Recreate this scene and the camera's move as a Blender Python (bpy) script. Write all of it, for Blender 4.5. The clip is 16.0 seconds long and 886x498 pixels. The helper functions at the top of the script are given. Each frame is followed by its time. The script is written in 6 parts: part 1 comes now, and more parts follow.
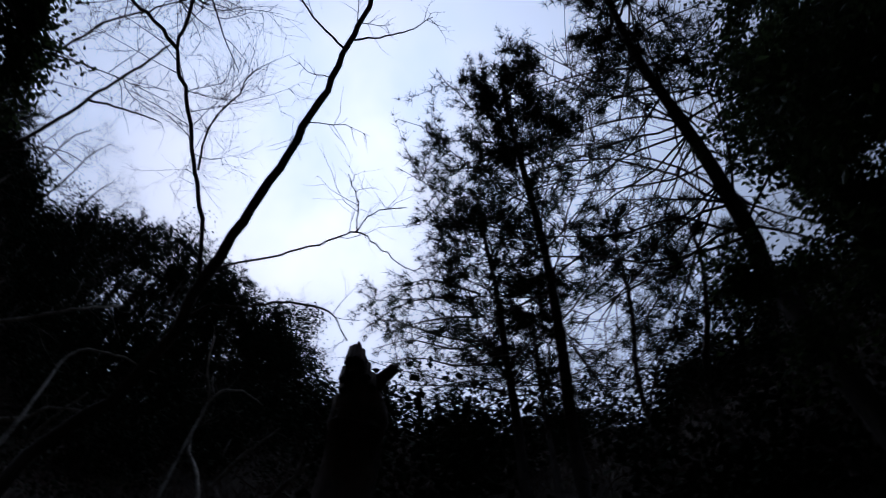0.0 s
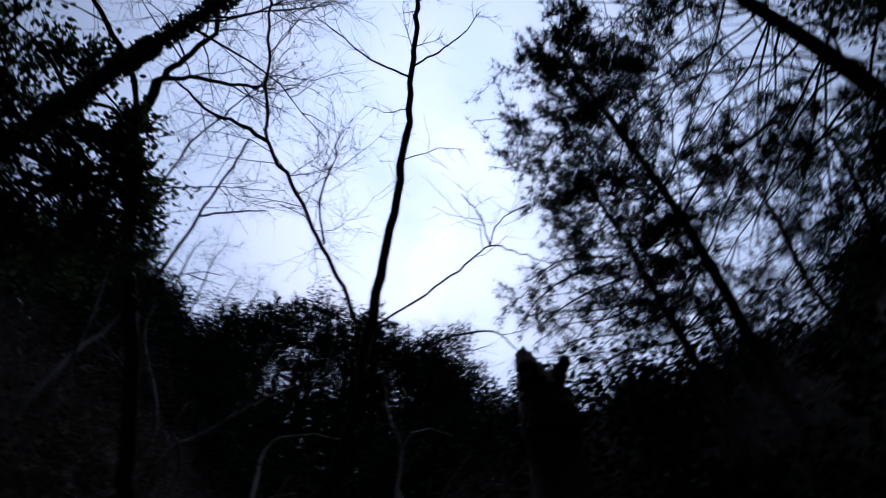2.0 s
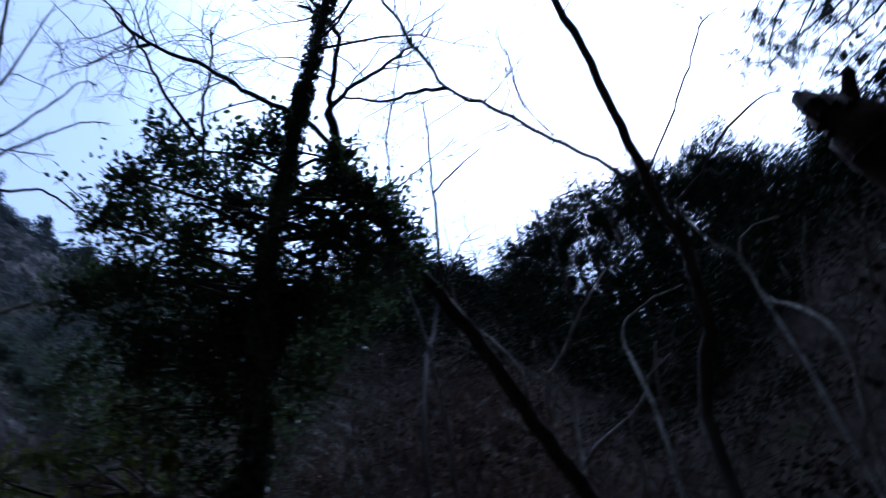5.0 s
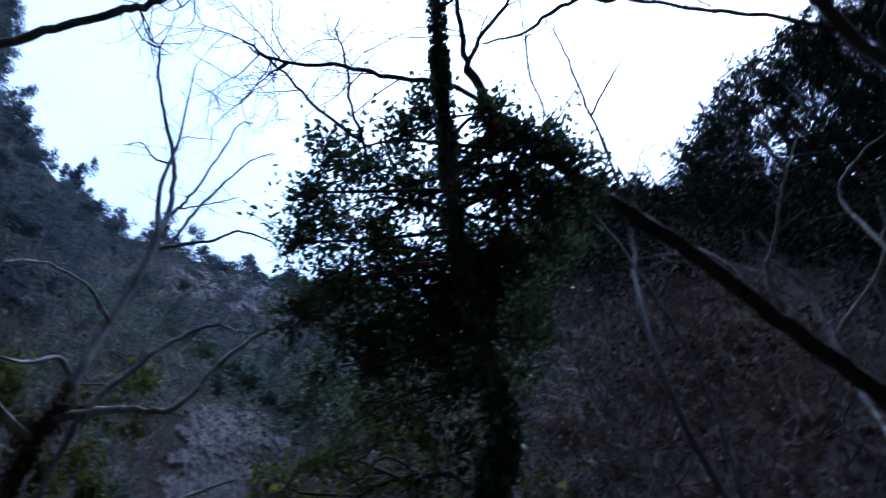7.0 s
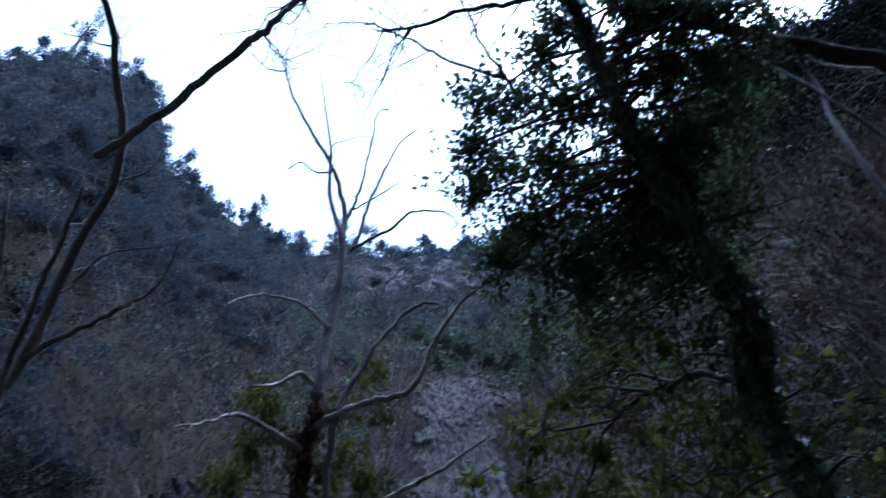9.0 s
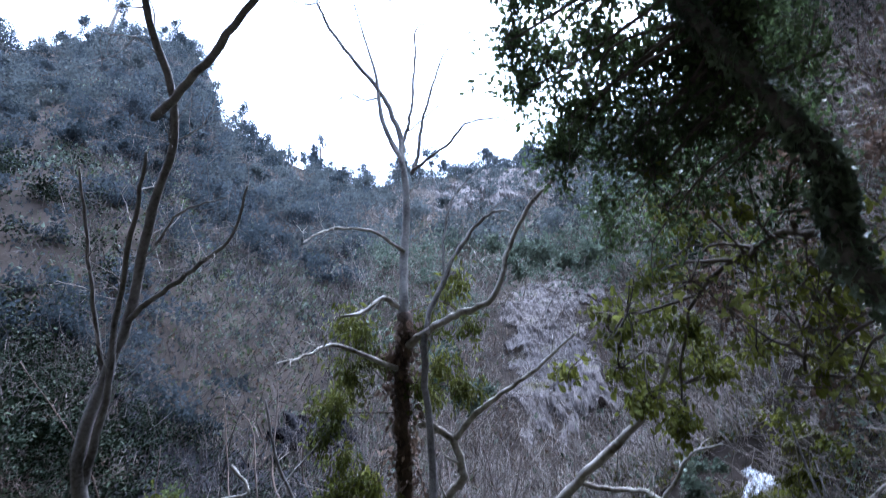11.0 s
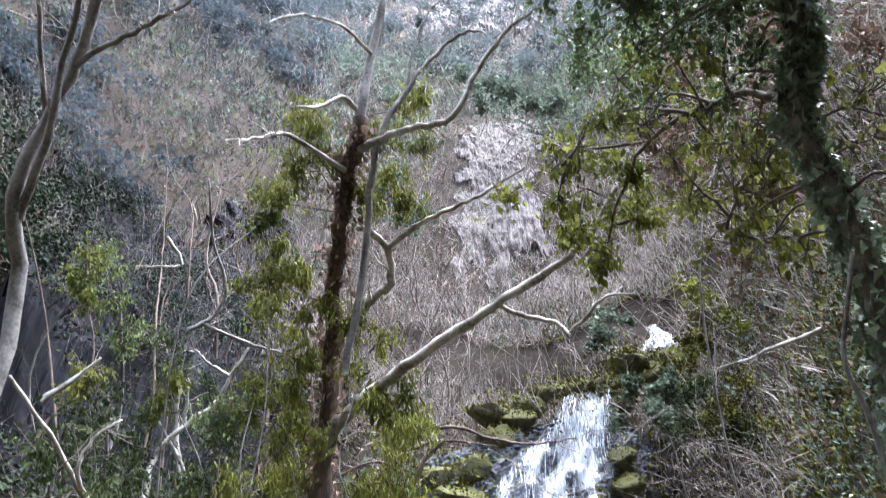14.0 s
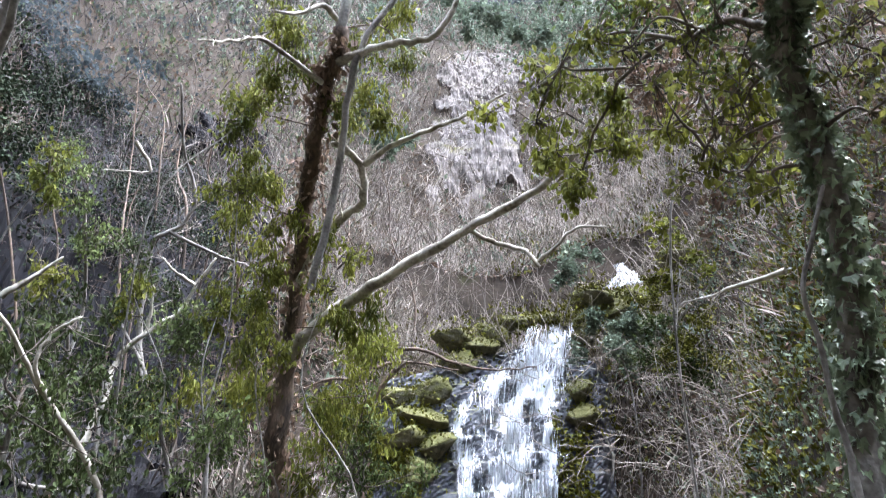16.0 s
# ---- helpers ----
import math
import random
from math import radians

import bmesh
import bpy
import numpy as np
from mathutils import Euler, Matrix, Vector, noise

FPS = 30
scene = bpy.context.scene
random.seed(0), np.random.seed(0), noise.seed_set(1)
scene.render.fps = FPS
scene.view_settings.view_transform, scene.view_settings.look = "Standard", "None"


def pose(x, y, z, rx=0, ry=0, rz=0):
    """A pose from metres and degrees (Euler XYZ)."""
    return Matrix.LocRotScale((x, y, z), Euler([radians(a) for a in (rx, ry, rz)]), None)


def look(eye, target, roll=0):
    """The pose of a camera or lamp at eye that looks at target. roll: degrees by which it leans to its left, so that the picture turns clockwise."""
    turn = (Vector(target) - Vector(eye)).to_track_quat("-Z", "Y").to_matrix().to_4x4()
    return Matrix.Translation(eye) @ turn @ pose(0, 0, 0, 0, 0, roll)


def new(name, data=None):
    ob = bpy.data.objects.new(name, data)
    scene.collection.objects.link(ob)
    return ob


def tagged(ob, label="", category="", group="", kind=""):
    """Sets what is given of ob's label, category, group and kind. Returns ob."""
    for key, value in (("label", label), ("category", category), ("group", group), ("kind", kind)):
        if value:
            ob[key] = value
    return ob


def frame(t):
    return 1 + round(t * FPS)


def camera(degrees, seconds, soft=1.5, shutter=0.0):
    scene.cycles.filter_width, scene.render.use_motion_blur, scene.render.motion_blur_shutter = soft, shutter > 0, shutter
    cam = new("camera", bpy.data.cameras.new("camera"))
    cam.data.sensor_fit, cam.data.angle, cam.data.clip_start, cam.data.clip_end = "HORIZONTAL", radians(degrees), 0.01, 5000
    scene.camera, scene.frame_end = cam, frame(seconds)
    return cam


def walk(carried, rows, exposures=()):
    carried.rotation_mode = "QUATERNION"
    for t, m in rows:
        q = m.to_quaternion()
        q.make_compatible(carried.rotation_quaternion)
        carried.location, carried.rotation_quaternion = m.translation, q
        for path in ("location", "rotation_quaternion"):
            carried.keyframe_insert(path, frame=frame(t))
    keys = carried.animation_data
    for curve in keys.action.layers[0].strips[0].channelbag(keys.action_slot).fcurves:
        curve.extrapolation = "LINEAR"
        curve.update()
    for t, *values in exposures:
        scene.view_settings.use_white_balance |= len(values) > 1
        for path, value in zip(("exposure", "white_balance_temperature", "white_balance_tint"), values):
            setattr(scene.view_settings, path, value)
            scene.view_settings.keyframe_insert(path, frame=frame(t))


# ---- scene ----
# Camera and its way: time, place, turn
cam = camera(62.2, 16.0, soft=1.15, shutter=0.95)
PATH = [
    (0.0, 0.038, -0.472, 1.508, 153.24, -0.99, -107.53),
    (0.5, 0.064, -0.459, 1.518, 153.45, -0.96, -103.30),
    (1.0, 0.064, -0.427, 1.551, 153.41, -0.86, -98.35),
    (1.5, 0.049, -0.406, 1.564, 153.42, -0.02, -92.08),
    (2.0, 0.043, -0.379, 1.593, 152.89, 0.38, -84.98),
    (2.5, 0.038, -0.352, 1.623, 151.62, 1.60, -76.15),
    (3.0, 0.033, -0.321, 1.653, 150.73, 2.28, -69.80),
    (3.2, 0.031, -0.313, 1.662, 150.17, 2.18, -67.78),
    (5.3, 0.050, -0.289, 1.667, 145.21, 3.54, -38.81),
    (5.5, 0.048, -0.278, 1.677, 144.81, 3.44, -35.98),
    (6.0, 0.051, -0.244, 1.714, 144.02, 3.16, -29.92),
    (6.5, 0.049, -0.226, 1.731, 143.56, 2.85, -25.39),
    (7.0, 0.040, -0.221, 1.720, 142.98, 2.32, -21.38),
    (7.5, 0.017, -0.204, 1.710, 142.17, 2.94, -15.50),
    (8.0, -0.005, -0.188, 1.721, 141.42, 2.34, -10.78),
    (8.5, -0.006, -0.157, 1.729, 141.00, 3.61, -3.42),
    (9.0, -0.033, -0.145, 1.723, 139.98, 3.54, 1.25),
    (9.2, -0.044, -0.141, 1.704, 139.60, 3.04, 2.08),
    (11.3, -0.011, -0.107, 1.688, 133.07, 6.13, 12.05),
    (11.5, -0.010, -0.107, 1.683, 132.21, 6.18, 11.53),
    (12.0, -0.012, -0.101, 1.673, 129.90, 5.27, 9.84),
    (12.5, -0.018, -0.118, 1.639, 127.39, 3.49, 7.19),
    (13.0, -0.015, -0.133, 1.587, 124.46, 1.11, 4.30),
    (13.5, -0.018, -0.111, 1.570, 122.15, -0.01, 2.93),
    (14.0, -0.019, -0.073, 1.554, 120.48, -0.39, 2.25),
    (14.5, -0.017, -0.052, 1.542, 118.91, -0.59, 1.40),
    (15.0, -0.013, -0.036, 1.523, 117.18, -1.63, 0.43),
    (15.5, -0.004, -0.016, 1.513, 116.16, -2.49, -0.94),
    (16.0, 0.000, 0.000, 1.500, 115.20, -2.75, -1.29),
]
EXPOSURES = [(0.0, -0.78, 5650, 14), (3.0, -0.5, 5250, 16), (4.2, 0.35, 5200, 13), (5.5, 1.4, 4700, 15), (7.0, 1.88, 4720, 14), (9.0, 2.36, 4850, 13), (10.2, 3.1, 5300, 13), (11.5, 4.25, 5550, 15), (12.5, 4.55, 5950, 16), (14.0, 5.0, 6500, 12), (16.0, 5.1, 6700, 10)]
walk(cam, [(t, pose(x, y, z, a, b, c)) for t, x, y, z, a, b, c in PATH], EXPOSURES)

# Light: bright overcast sky, the sun veiled high in the east
SUN_ELEVATION, SUN_AZIMUTH = radians(68), radians(87)
world = bpy.data.worlds.new("overcast_sky")
scene.world = world
world.use_nodes = True
wn, wl = world.node_tree.nodes, world.node_tree.links
wn.clear()
sky = wn.new("ShaderNodeTexSky")
sky.sky_type = 'NISHITA'
sky.sun_disc = False
sky.sun_elevation, sky.sun_rotation = SUN_ELEVATION, SUN_AZIMUTH
sky.air_density, sky.dust_density, sky.ozone_density = 1.0, 3.0, 1.5
where = wn.new("ShaderNodeTexCoord")
cloud = wn.new("ShaderNodeTexNoise")
cloud.inputs["Scale"].default_value, cloud.inputs["Detail"].default_value = 2.6, 5.0
cloud.inputs["Roughness"].default_value = 0.55
wl.new(where.outputs["Generated"], cloud.inputs["Vector"])
toward = wn.new("ShaderNodeVectorMath")
toward.operation = 'DOT_PRODUCT'
toward.inputs[1].default_value = (math.cos(SUN_ELEVATION) * math.sin(SUN_AZIMUTH), math.cos(SUN_ELEVATION) * math.cos(SUN_AZIMUTH), math.sin(SUN_ELEVATION))
wl.new(where.outputs["Generated"], toward.inputs[0])
glow = wn.new("ShaderNodeMapRange")
glow.inputs["From Min"].default_value, glow.inputs["From Max"].default_value = 0.79, 1.0
glow.interpolation_type = 'SMOOTHSTEP'
wl.new(toward.outputs["Value"], glow.inputs["Value"])
veil = wn.new("ShaderNodeMapRange")
veil.inputs["From Min"].default_value, veil.inputs["From Max"].default_value = 0.36, 0.68
veil.inputs["To Min"].default_value, veil.inputs["To Max"].default_value = 0.55, 0.95
wl.new(cloud.outputs["Fac"], veil.inputs["Value"])
bright = wn.new("ShaderNodeMath")
bright.operation = 'MULTIPLY_ADD'
bright.inputs[1].default_value, bright.inputs[2].default_value = 8.6, 3.5
wl.new(glow.outputs["Result"], bright.inputs[0])
grey = wn.new("ShaderNodeVectorMath")
grey.operation = 'SCALE'
grey.inputs[0].default_value = (0.80, 0.93, 1.16)
wl.new(bright.outputs[0], grey.inputs["Scale"])
mixed = wn.new("ShaderNodeMix")
mixed.data_type = 'RGBA'
wl.new(veil.outputs["Result"], mixed.inputs["Factor"])
wl.new(sky.outputs["Color"], mixed.inputs["A"])
wl.new(grey.outputs["Vector"], mixed.inputs["B"])
back = wn.new("ShaderNodeBackground")
back.inputs["Strength"].default_value = 0.12
wl.new(mixed.outputs["Result"], back.inputs["Color"])
out = wn.new("ShaderNodeOutputWorld")
wl.new(back.outputs["Background"], out.inputs["Surface"])
sun = new("sun", bpy.data.lights.new("sun", 'SUN'))
sun.data.energy, sun.data.angle, sun.data.color = 0.25, radians(20), (1.0, 0.95, 0.88)
sun.matrix_world = look((20 * toward.inputs[1].default_value[0], 20 * toward.inputs[1].default_value[1], 60), (0, 0, 3))


# ---- materials ----
def surface(name, low, high, scale=6.0, rough=0.8, bump=0.4, fine=40.0, spread=0.0, through_light=0.0, coat=None, stretch=(1, 1, 1), spec=0.3):
    """Two-scale noise between two colours, with relief; spread: change of brightness from piece to piece; coat: a colour that lies in patches on faces that look up."""
    m = bpy.data.materials.new(name)
    m.use_nodes = True
    n, k = m.node_tree.nodes, m.node_tree.links
    b = n["Principled BSDF"]
    b.inputs["Roughness"].default_value = rough
    b.inputs["Specular IOR Level"].default_value = spec
    co = n.new("ShaderNodeTexCoord")
    mp = n.new("ShaderNodeMapping")
    mp.inputs["Scale"].default_value = stretch
    k.new(co.outputs["Object"], mp.inputs["Vector"])
    big, small = n.new("ShaderNodeTexNoise"), n.new("ShaderNodeTexNoise")
    big.inputs["Scale"].default_value, small.inputs["Scale"].default_value = scale, fine
    big.inputs["Detail"].default_value, small.inputs["Detail"].default_value = 4.0, 3.0
    k.new(mp.outputs["Vector"], big.inputs["Vector"])
    k.new(mp.outputs["Vector"], small.inputs["Vector"])
    both = n.new("ShaderNodeMath")
    both.operation = 'MULTIPLY_ADD'
    both.inputs[1].default_value = 0.45
    k.new(small.outputs["Fac"], both.inputs[0])
    k.new(big.outputs["Fac"], both.inputs[2])
    ramp = n.new("ShaderNodeValToRGB")
    ramp.color_ramp.elements[0].position, ramp.color_ramp.elements[1].position = 0.5, 0.95
    ramp.color_ramp.elements[0].color, ramp.color_ramp.elements[1].color = (*low, 1), (*high, 1)
    k.new(both.outputs[0], ramp.inputs["Fac"])
    colour = ramp.outputs["Color"]
    if spread:
        geo_ = n.new("ShaderNodeNewGeometry")
        mr = n.new("ShaderNodeMapRange")
        mr.inputs["To Min"].default_value, mr.inputs["To Max"].default_value = 1 - spread, 1 + spread
        k.new(geo_.outputs["Random Per Island"], mr.inputs["Value"])
        hsv = n.new("ShaderNodeHueSaturation")
        k.new(mr.outputs["Result"], hsv.inputs["Value"])
        k.new(colour, hsv.inputs["Color"])
        hue = n.new("ShaderNodeMapRange")
        hue.inputs["To Min"].default_value, hue.inputs["To Max"].default_value = 0.475, 0.52
        k.new(small.outputs["Fac"], hue.inputs["Value"])
        k.new(hue.outputs["Result"], hsv.inputs["Hue"])
        colour = hsv.outputs["Color"]
    if coat:
        g2 = n.new("ShaderNodeNewGeometry")
        sep = n.new("ShaderNodeSeparateXYZ")
        k.new(g2.outputs["Normal"], sep.inputs["Vector"])
        ad = n.new("ShaderNodeMath")
        ad.operation = 'MULTIPLY_ADD'
        ad.inputs[1].default_value = 0.35
        k.new(sep.outputs["Z"], ad.inputs[0])
        k.new(big.outputs["Fac"], ad.inputs[2])
        cr = n.new("ShaderNodeMapRange")
        cr.inputs["From Min"].default_value, cr.inputs["From Max"].default_value = coat[1], coat[1] + 0.14
        k.new(ad.outputs[0], cr.inputs["Value"])
        mx = n.new("ShaderNodeMix")
        mx.data_type = 'RGBA'
        mx.inputs["B"].default_value = (*coat[0], 1)
        k.new(cr.outputs["Result"], mx.inputs["Factor"])
        k.new(colour, mx.inputs["A"])
        colour = mx.outputs["Result"]
    k.new(colour, b.inputs["Base Color"])
    if bump:
        bp = n.new("ShaderNodeBump")
        bp.inputs["Strength"].default_value, bp.inputs["Distance"].default_value = bump, 0.02
        k.new(both.outputs[0], bp.inputs["Height"])
        k.new(bp.outputs["Normal"], b.inputs["Normal"])
    if through_light:
        tr = n.new("ShaderNodeBsdfTranslucent")
        k.new(colour, tr.inputs["Color"])
        ms = n.new("ShaderNodeMixShader")
        ms.inputs["Fac"].default_value = through_light
        k.new(b.outputs["BSDF"], ms.inputs[1])
        k.new(tr.outputs["BSDF"], ms.inputs[2])
        k.new(ms.outputs["Shader"], n["Material Output"].inputs["Surface"])
    return m


M_LITTER = surface("leaf_litter", (0.0135, 0.011, 0.009), (0.054, 0.043, 0.036), scale=0.9, fine=11.0, bump=1.0, rough=1.0, spec=0.04, coat=((0.028, 0.033, 0.012), 0.80))
M_BARK_DARK = surface("dark_bark", (0.03, 0.025, 0.022), (0.11, 0.09, 0.075), scale=9, fine=60, bump=0.8, stretch=(1, 1, 0.25))
M_BARK_BROWN = surface("peeling_brown_bark", (0.018, 0.014, 0.012), (0.15, 0.105, 0.08), scale=9, fine=45, bump=0.8, stretch=(1, 1, 0.3))
M_BARK_PALE = surface("pale_grey_bark", (0.10, 0.085, 0.065), (0.50, 0.475, 0.42), scale=7, fine=30, bump=0.6)
M_BARK_GREY = surface("grey_bark", (0.06, 0.055, 0.05), (0.24, 0.225, 0.21), scale=5, fine=40, bump=0.6)
M_TWIG = surface("dry_grey_twigs", (0.07, 0.06, 0.052), (0.265, 0.23, 0.205), scale=2, fine=20, bump=0.0, spread=0.4)
M_TWIG_PALE = surface("bleached_twigs", (0.13, 0.112, 0.097), (0.39, 0.345, 0.305), scale=2, fine=20, bump=0.0, spread=0.4)
M_TWIG_BROWN = surface("brown_twigs", (0.045, 0.034, 0.028), (0.19, 0.14, 0.115), scale=2, fine=20, bump=0.0, spread=0.4)
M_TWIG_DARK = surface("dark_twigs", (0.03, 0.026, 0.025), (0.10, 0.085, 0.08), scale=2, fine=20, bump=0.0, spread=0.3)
M_PINE = surface("pine_needles", (0.016, 0.026, 0.018), (0.045, 0.06, 0.036), scale=1.5, fine=12, bump=0.0, spread=0.35, rough=0.9, spec=0.1)
M_EVERGREEN = surface("dark_glossy_leaves", (0.026, 0.044, 0.02), (0.082, 0.118, 0.045), scale=1.5, fine=14, bump=0.0, spread=0.45, rough=0.45, spec=0.4, through_light=0.45)
M_LEAF = surface("yellow_green_leaves", (0.044, 0.056, 0.011), (0.152, 0.162, 0.030), scale=1.8, fine=14, bump=0.0, spread=0.4, rough=0.65, spec=0.1, through_light=0.35)
M_OLIVE = surface("olive_leaves", (0.050, 0.062, 0.016), (0.16, 0.165, 0.045), scale=2.2, fine=16, bump=0.0, spread=0.5, rough=0.6, spec=0.12, through_light=0.5)
M_LEAF_PALE = surface("pale_green_leaves", (0.014, 0.022, 0.008), (0.052, 0.07, 0.027), scale=1.8, fine=14, bump=0.0, spread=0.45, rough=0.7, spec=0.07, through_light=0.25)
M_LEAF_LIGHT = surface("light_green_leaves", (0.026, 0.042, 0.014), (0.125, 0.16, 0.062), scale=1.8, fine=14, bump=0.0, spread=0.45, rough=0.7, spec=0.08, through_light=0.25)
M_IVY = surface("ivy_leaves", (0.064, 0.092, 0.060), (0.215, 0.28, 0.18), scale=3, fine=18, bump=0.0, spread=0.45, rough=0.42, spec=0.45, through_light=0.12)
M_SHRUB = surface("blue_green_shrub_leaves", (0.045, 0.066, 0.05), (0.175, 0.215, 0.165), scale=2, fine=14, bump=0.0, spread=0.35, rough=0.75, spec=0.1, through_light=0.2)
# two foliage colours with blue-grey distance haze painted in, the second paler
M_FAR_HAZED = surface("hazed_far_woodland", (0.022, 0.030, 0.035), (0.066, 0.080, 0.092), scale=0.25, fine=2.5, bump=0.0, spread=0.22, rough=0.95, spec=0.03, through_light=0.42)
M_FAR_HAZED_PALE = surface("hazed_pale_woodland", (0.040, 0.048, 0.050), (0.098, 0.112, 0.114), scale=0.25, fine=2.5, bump=0.0, spread=0.16, rough=0.95, spec=0.03, through_light=0.42)
M_DEAD_LEAF = surface("dead_leaves", (0.07, 0.048, 0.036), (0.22, 0.155, 0.115), scale=2, fine=14, bump=0.0, spread=0.4, through_light=0.15)
M_ROCK = surface("pale_cliff_rock", (0.046, 0.040, 0.038), (0.205, 0.182, 0.174), scale=1.6, fine=7, bump=1.0, rough=0.95, spec=0.08, coat=((0.075, 0.068, 0.034), 0.74))
M_ROCK_DARK = surface("dark_wet_rock", (0.014, 0.016, 0.022), (0.075, 0.080, 0.10), scale=1.6, fine=14, bump=0.8, rough=0.6, coat=((0.05, 0.055, 0.012), 0.74), spec=0.35)
M_ROCK_MOSS = surface("mossy_rock", (0.03, 0.03, 0.02), (0.19, 0.175, 0.115), scale=4.5, fine=38, bump=1.0, coat=((0.060, 0.060, 0.014), 0.36))
M_WOOD = surface("broken_wood", (0.03, 0.02, 0.015), (0.14, 0.09, 0.07), scale=8, fine=50, bump=0.8, stretch=(1, 1, 0.2))
M_WATER = bpy.data.materials.new("white_water")
M_WATER.use_nodes = True
n, k = M_WATER.node_tree.nodes, M_WATER.node_tree.links
b = n["Principled BSDF"]
b.inputs["Base Color"].default_value, b.inputs["Roughness"].default_value = (0.80, 0.84, 0.90, 1), 0.45
co, mp, no, mr = n.new("ShaderNodeTexCoord"), n.new("ShaderNodeMapping"), n.new("ShaderNodeTexNoise"), n.new("ShaderNodeMapRange")
mp.inputs["Scale"].default_value = (21, 21, 1.7)
no.inputs["Scale"].default_value, no.inputs["Detail"].default_value, no.inputs["Roughness"].default_value = 1.0, 5.0, 0.65
mr.inputs["From Min"].default_value, mr.inputs["From Max"].default_value = 0.40, 0.78
tp, ms = n.new("ShaderNodeBsdfTransparent"), n.new("ShaderNodeMixShader")
k.new(co.outputs["Object"], mp.inputs["Vector"])
k.new(mp.outputs["Vector"], no.inputs["Vector"])
k.new(no.outputs["Fac"], mr.inputs["Value"])
k.new(mr.outputs["Result"], ms.inputs["Fac"])
k.new(tp.outputs["BSDF"], ms.inputs[1])
k.new(b.outputs["BSDF"], ms.inputs[2])
k.new(ms.outputs["Shader"], n["Material Output"].inputs["Surface"])
M_SHEET = M_WATER.copy()
M_SHEET.name = "falling_water"
n, k = M_SHEET.node_tree.nodes, M_SHEET.node_tree.links
noise_out = [q for q in n if q.bl_idname == "ShaderNodeTexNoise"][0].outputs["Fac"]
mixer = [q for q in n if q.bl_idname == "ShaderNodeMixShader"][0]
at = n.new("ShaderNodeAttribute")
at.attribute_name = "dense"
ad, mr = n.new("ShaderNodeMath"), n.new("ShaderNodeMapRange")
ad.operation = 'MULTIPLY_ADD'
ad.inputs[1].default_value = 0.42
mr.inputs["From Min"].default_value, mr.inputs["From Max"].default_value = 0.69, 1.20
k.new(at.outputs["Fac"], ad.inputs[0])
k.new(noise_out, ad.inputs[2])
k.new(ad.outputs[0], mr.inputs["Value"])
k.new(mr.outputs["Result"], mixer.inputs["Fac"])
M_STRAND = M_WATER.copy()
M_STRAND.name = "water_strands"
for q in M_STRAND.node_tree.nodes:
    if q.bl_idname == "ShaderNodeMapRange":
        q.inputs["From Min"].default_value, q.inputs["From Max"].default_value = 0.34, 0.60
M_FOAM = surface("water_foam", (0.45, 0.49, 0.55), (0.74, 0.76, 0.79), scale=6, fine=30, bump=0.5, rough=0.4)
M_STRAW = surface("dry_straw", (0.07, 0.056, 0.038), (0.19, 0.155, 0.11), scale=0.6, fine=6, bump=0.0, spread=0.35)
# near-black rock: the bank's shade is put into this base colour
M_ROCK_WALL_SHADE = surface("shade_painted_rock_wall", (0.003, 0.003, 0.004), (0.02, 0.02, 0.024), scale=1.2, fine=10, bump=1.0, rough=0.95, spec=0.05, stretch=(1, 1, 0.4))
M_MOSS = surface("moss", (0.042, 0.045, 0.010), (0.165, 0.165, 0.036), scale=2.0, fine=20, bump=0.0, spread=0.4, rough=0.95, spec=0.05)
M_FILM = M_WATER.copy()
M_FILM.name = "water_film"
for q in M_FILM.node_tree.nodes:
    if q.bl_idname == "ShaderNodeMapRange":
        q.inputs["From Min"].default_value, q.inputs["From Max"].default_value = 0.48, 0.92


# ---- mesh helpers ----
rng = np.random.RandomState(7)


class Soup:
    """Gathers points and faces of one mesh."""

    def __init__(self):
        self.v, self.q, self.t, self.n = [], [], [], 0

    def add(self, v, quads=None, tris=None):
        v = np.asarray(v, float).reshape(-1, 3)
        self.v.append(v)
        if quads is not None and len(quads):
            self.q.append(np.asarray(quads).reshape(-1, 4) + self.n)
        if tris is not None and len(tris):
            self.t.append(np.asarray(tris).reshape(-1, 3) + self.n)
        self.n += len(v)

    def mesh(self, name, mat, smooth=True):
        me = bpy.data.meshes.new(name)
        if not self.v:
            return me
        v = np.concatenate(self.v)
        q = np.concatenate(self.q) if self.q else np.zeros((0, 4), int)
        t = np.concatenate(self.t) if self.t else np.zeros((0, 3), int)
        me.vertices.add(len(v))
        me.vertices.foreach_set("co", v.astype(np.float32).ravel())
        loops = np.concatenate([q.ravel(), t.ravel()])
        me.loops.add(len(loops))
        me.loops.foreach_set("vertex_index", loops.astype(np.int32))
        starts = np.concatenate([np.arange(len(q)) * 4, len(q) * 4 + np.arange(len(t)) * 3])
        me.polygons.add(len(starts))
        me.polygons.foreach_set("loop_start", starts.astype(np.int32))
        me.update(calc_edges=True)
        me.polygons.foreach_set("use_smooth", np.full(len(starts), smooth))
        me.materials.append(mat)
        return me

    def part(self, name, mat, parent=None, label="", smooth=True):
        ob = new(name, self.mesh(name, mat, smooth))
        if parent is not None:
            ob.parent = parent
        if label:
            tagged(ob, label)
        return ob


def thing(name, label, category, group="", kind="", at=(0, 0, 0)):
    return tagged(new(name), label, category, group, kind)


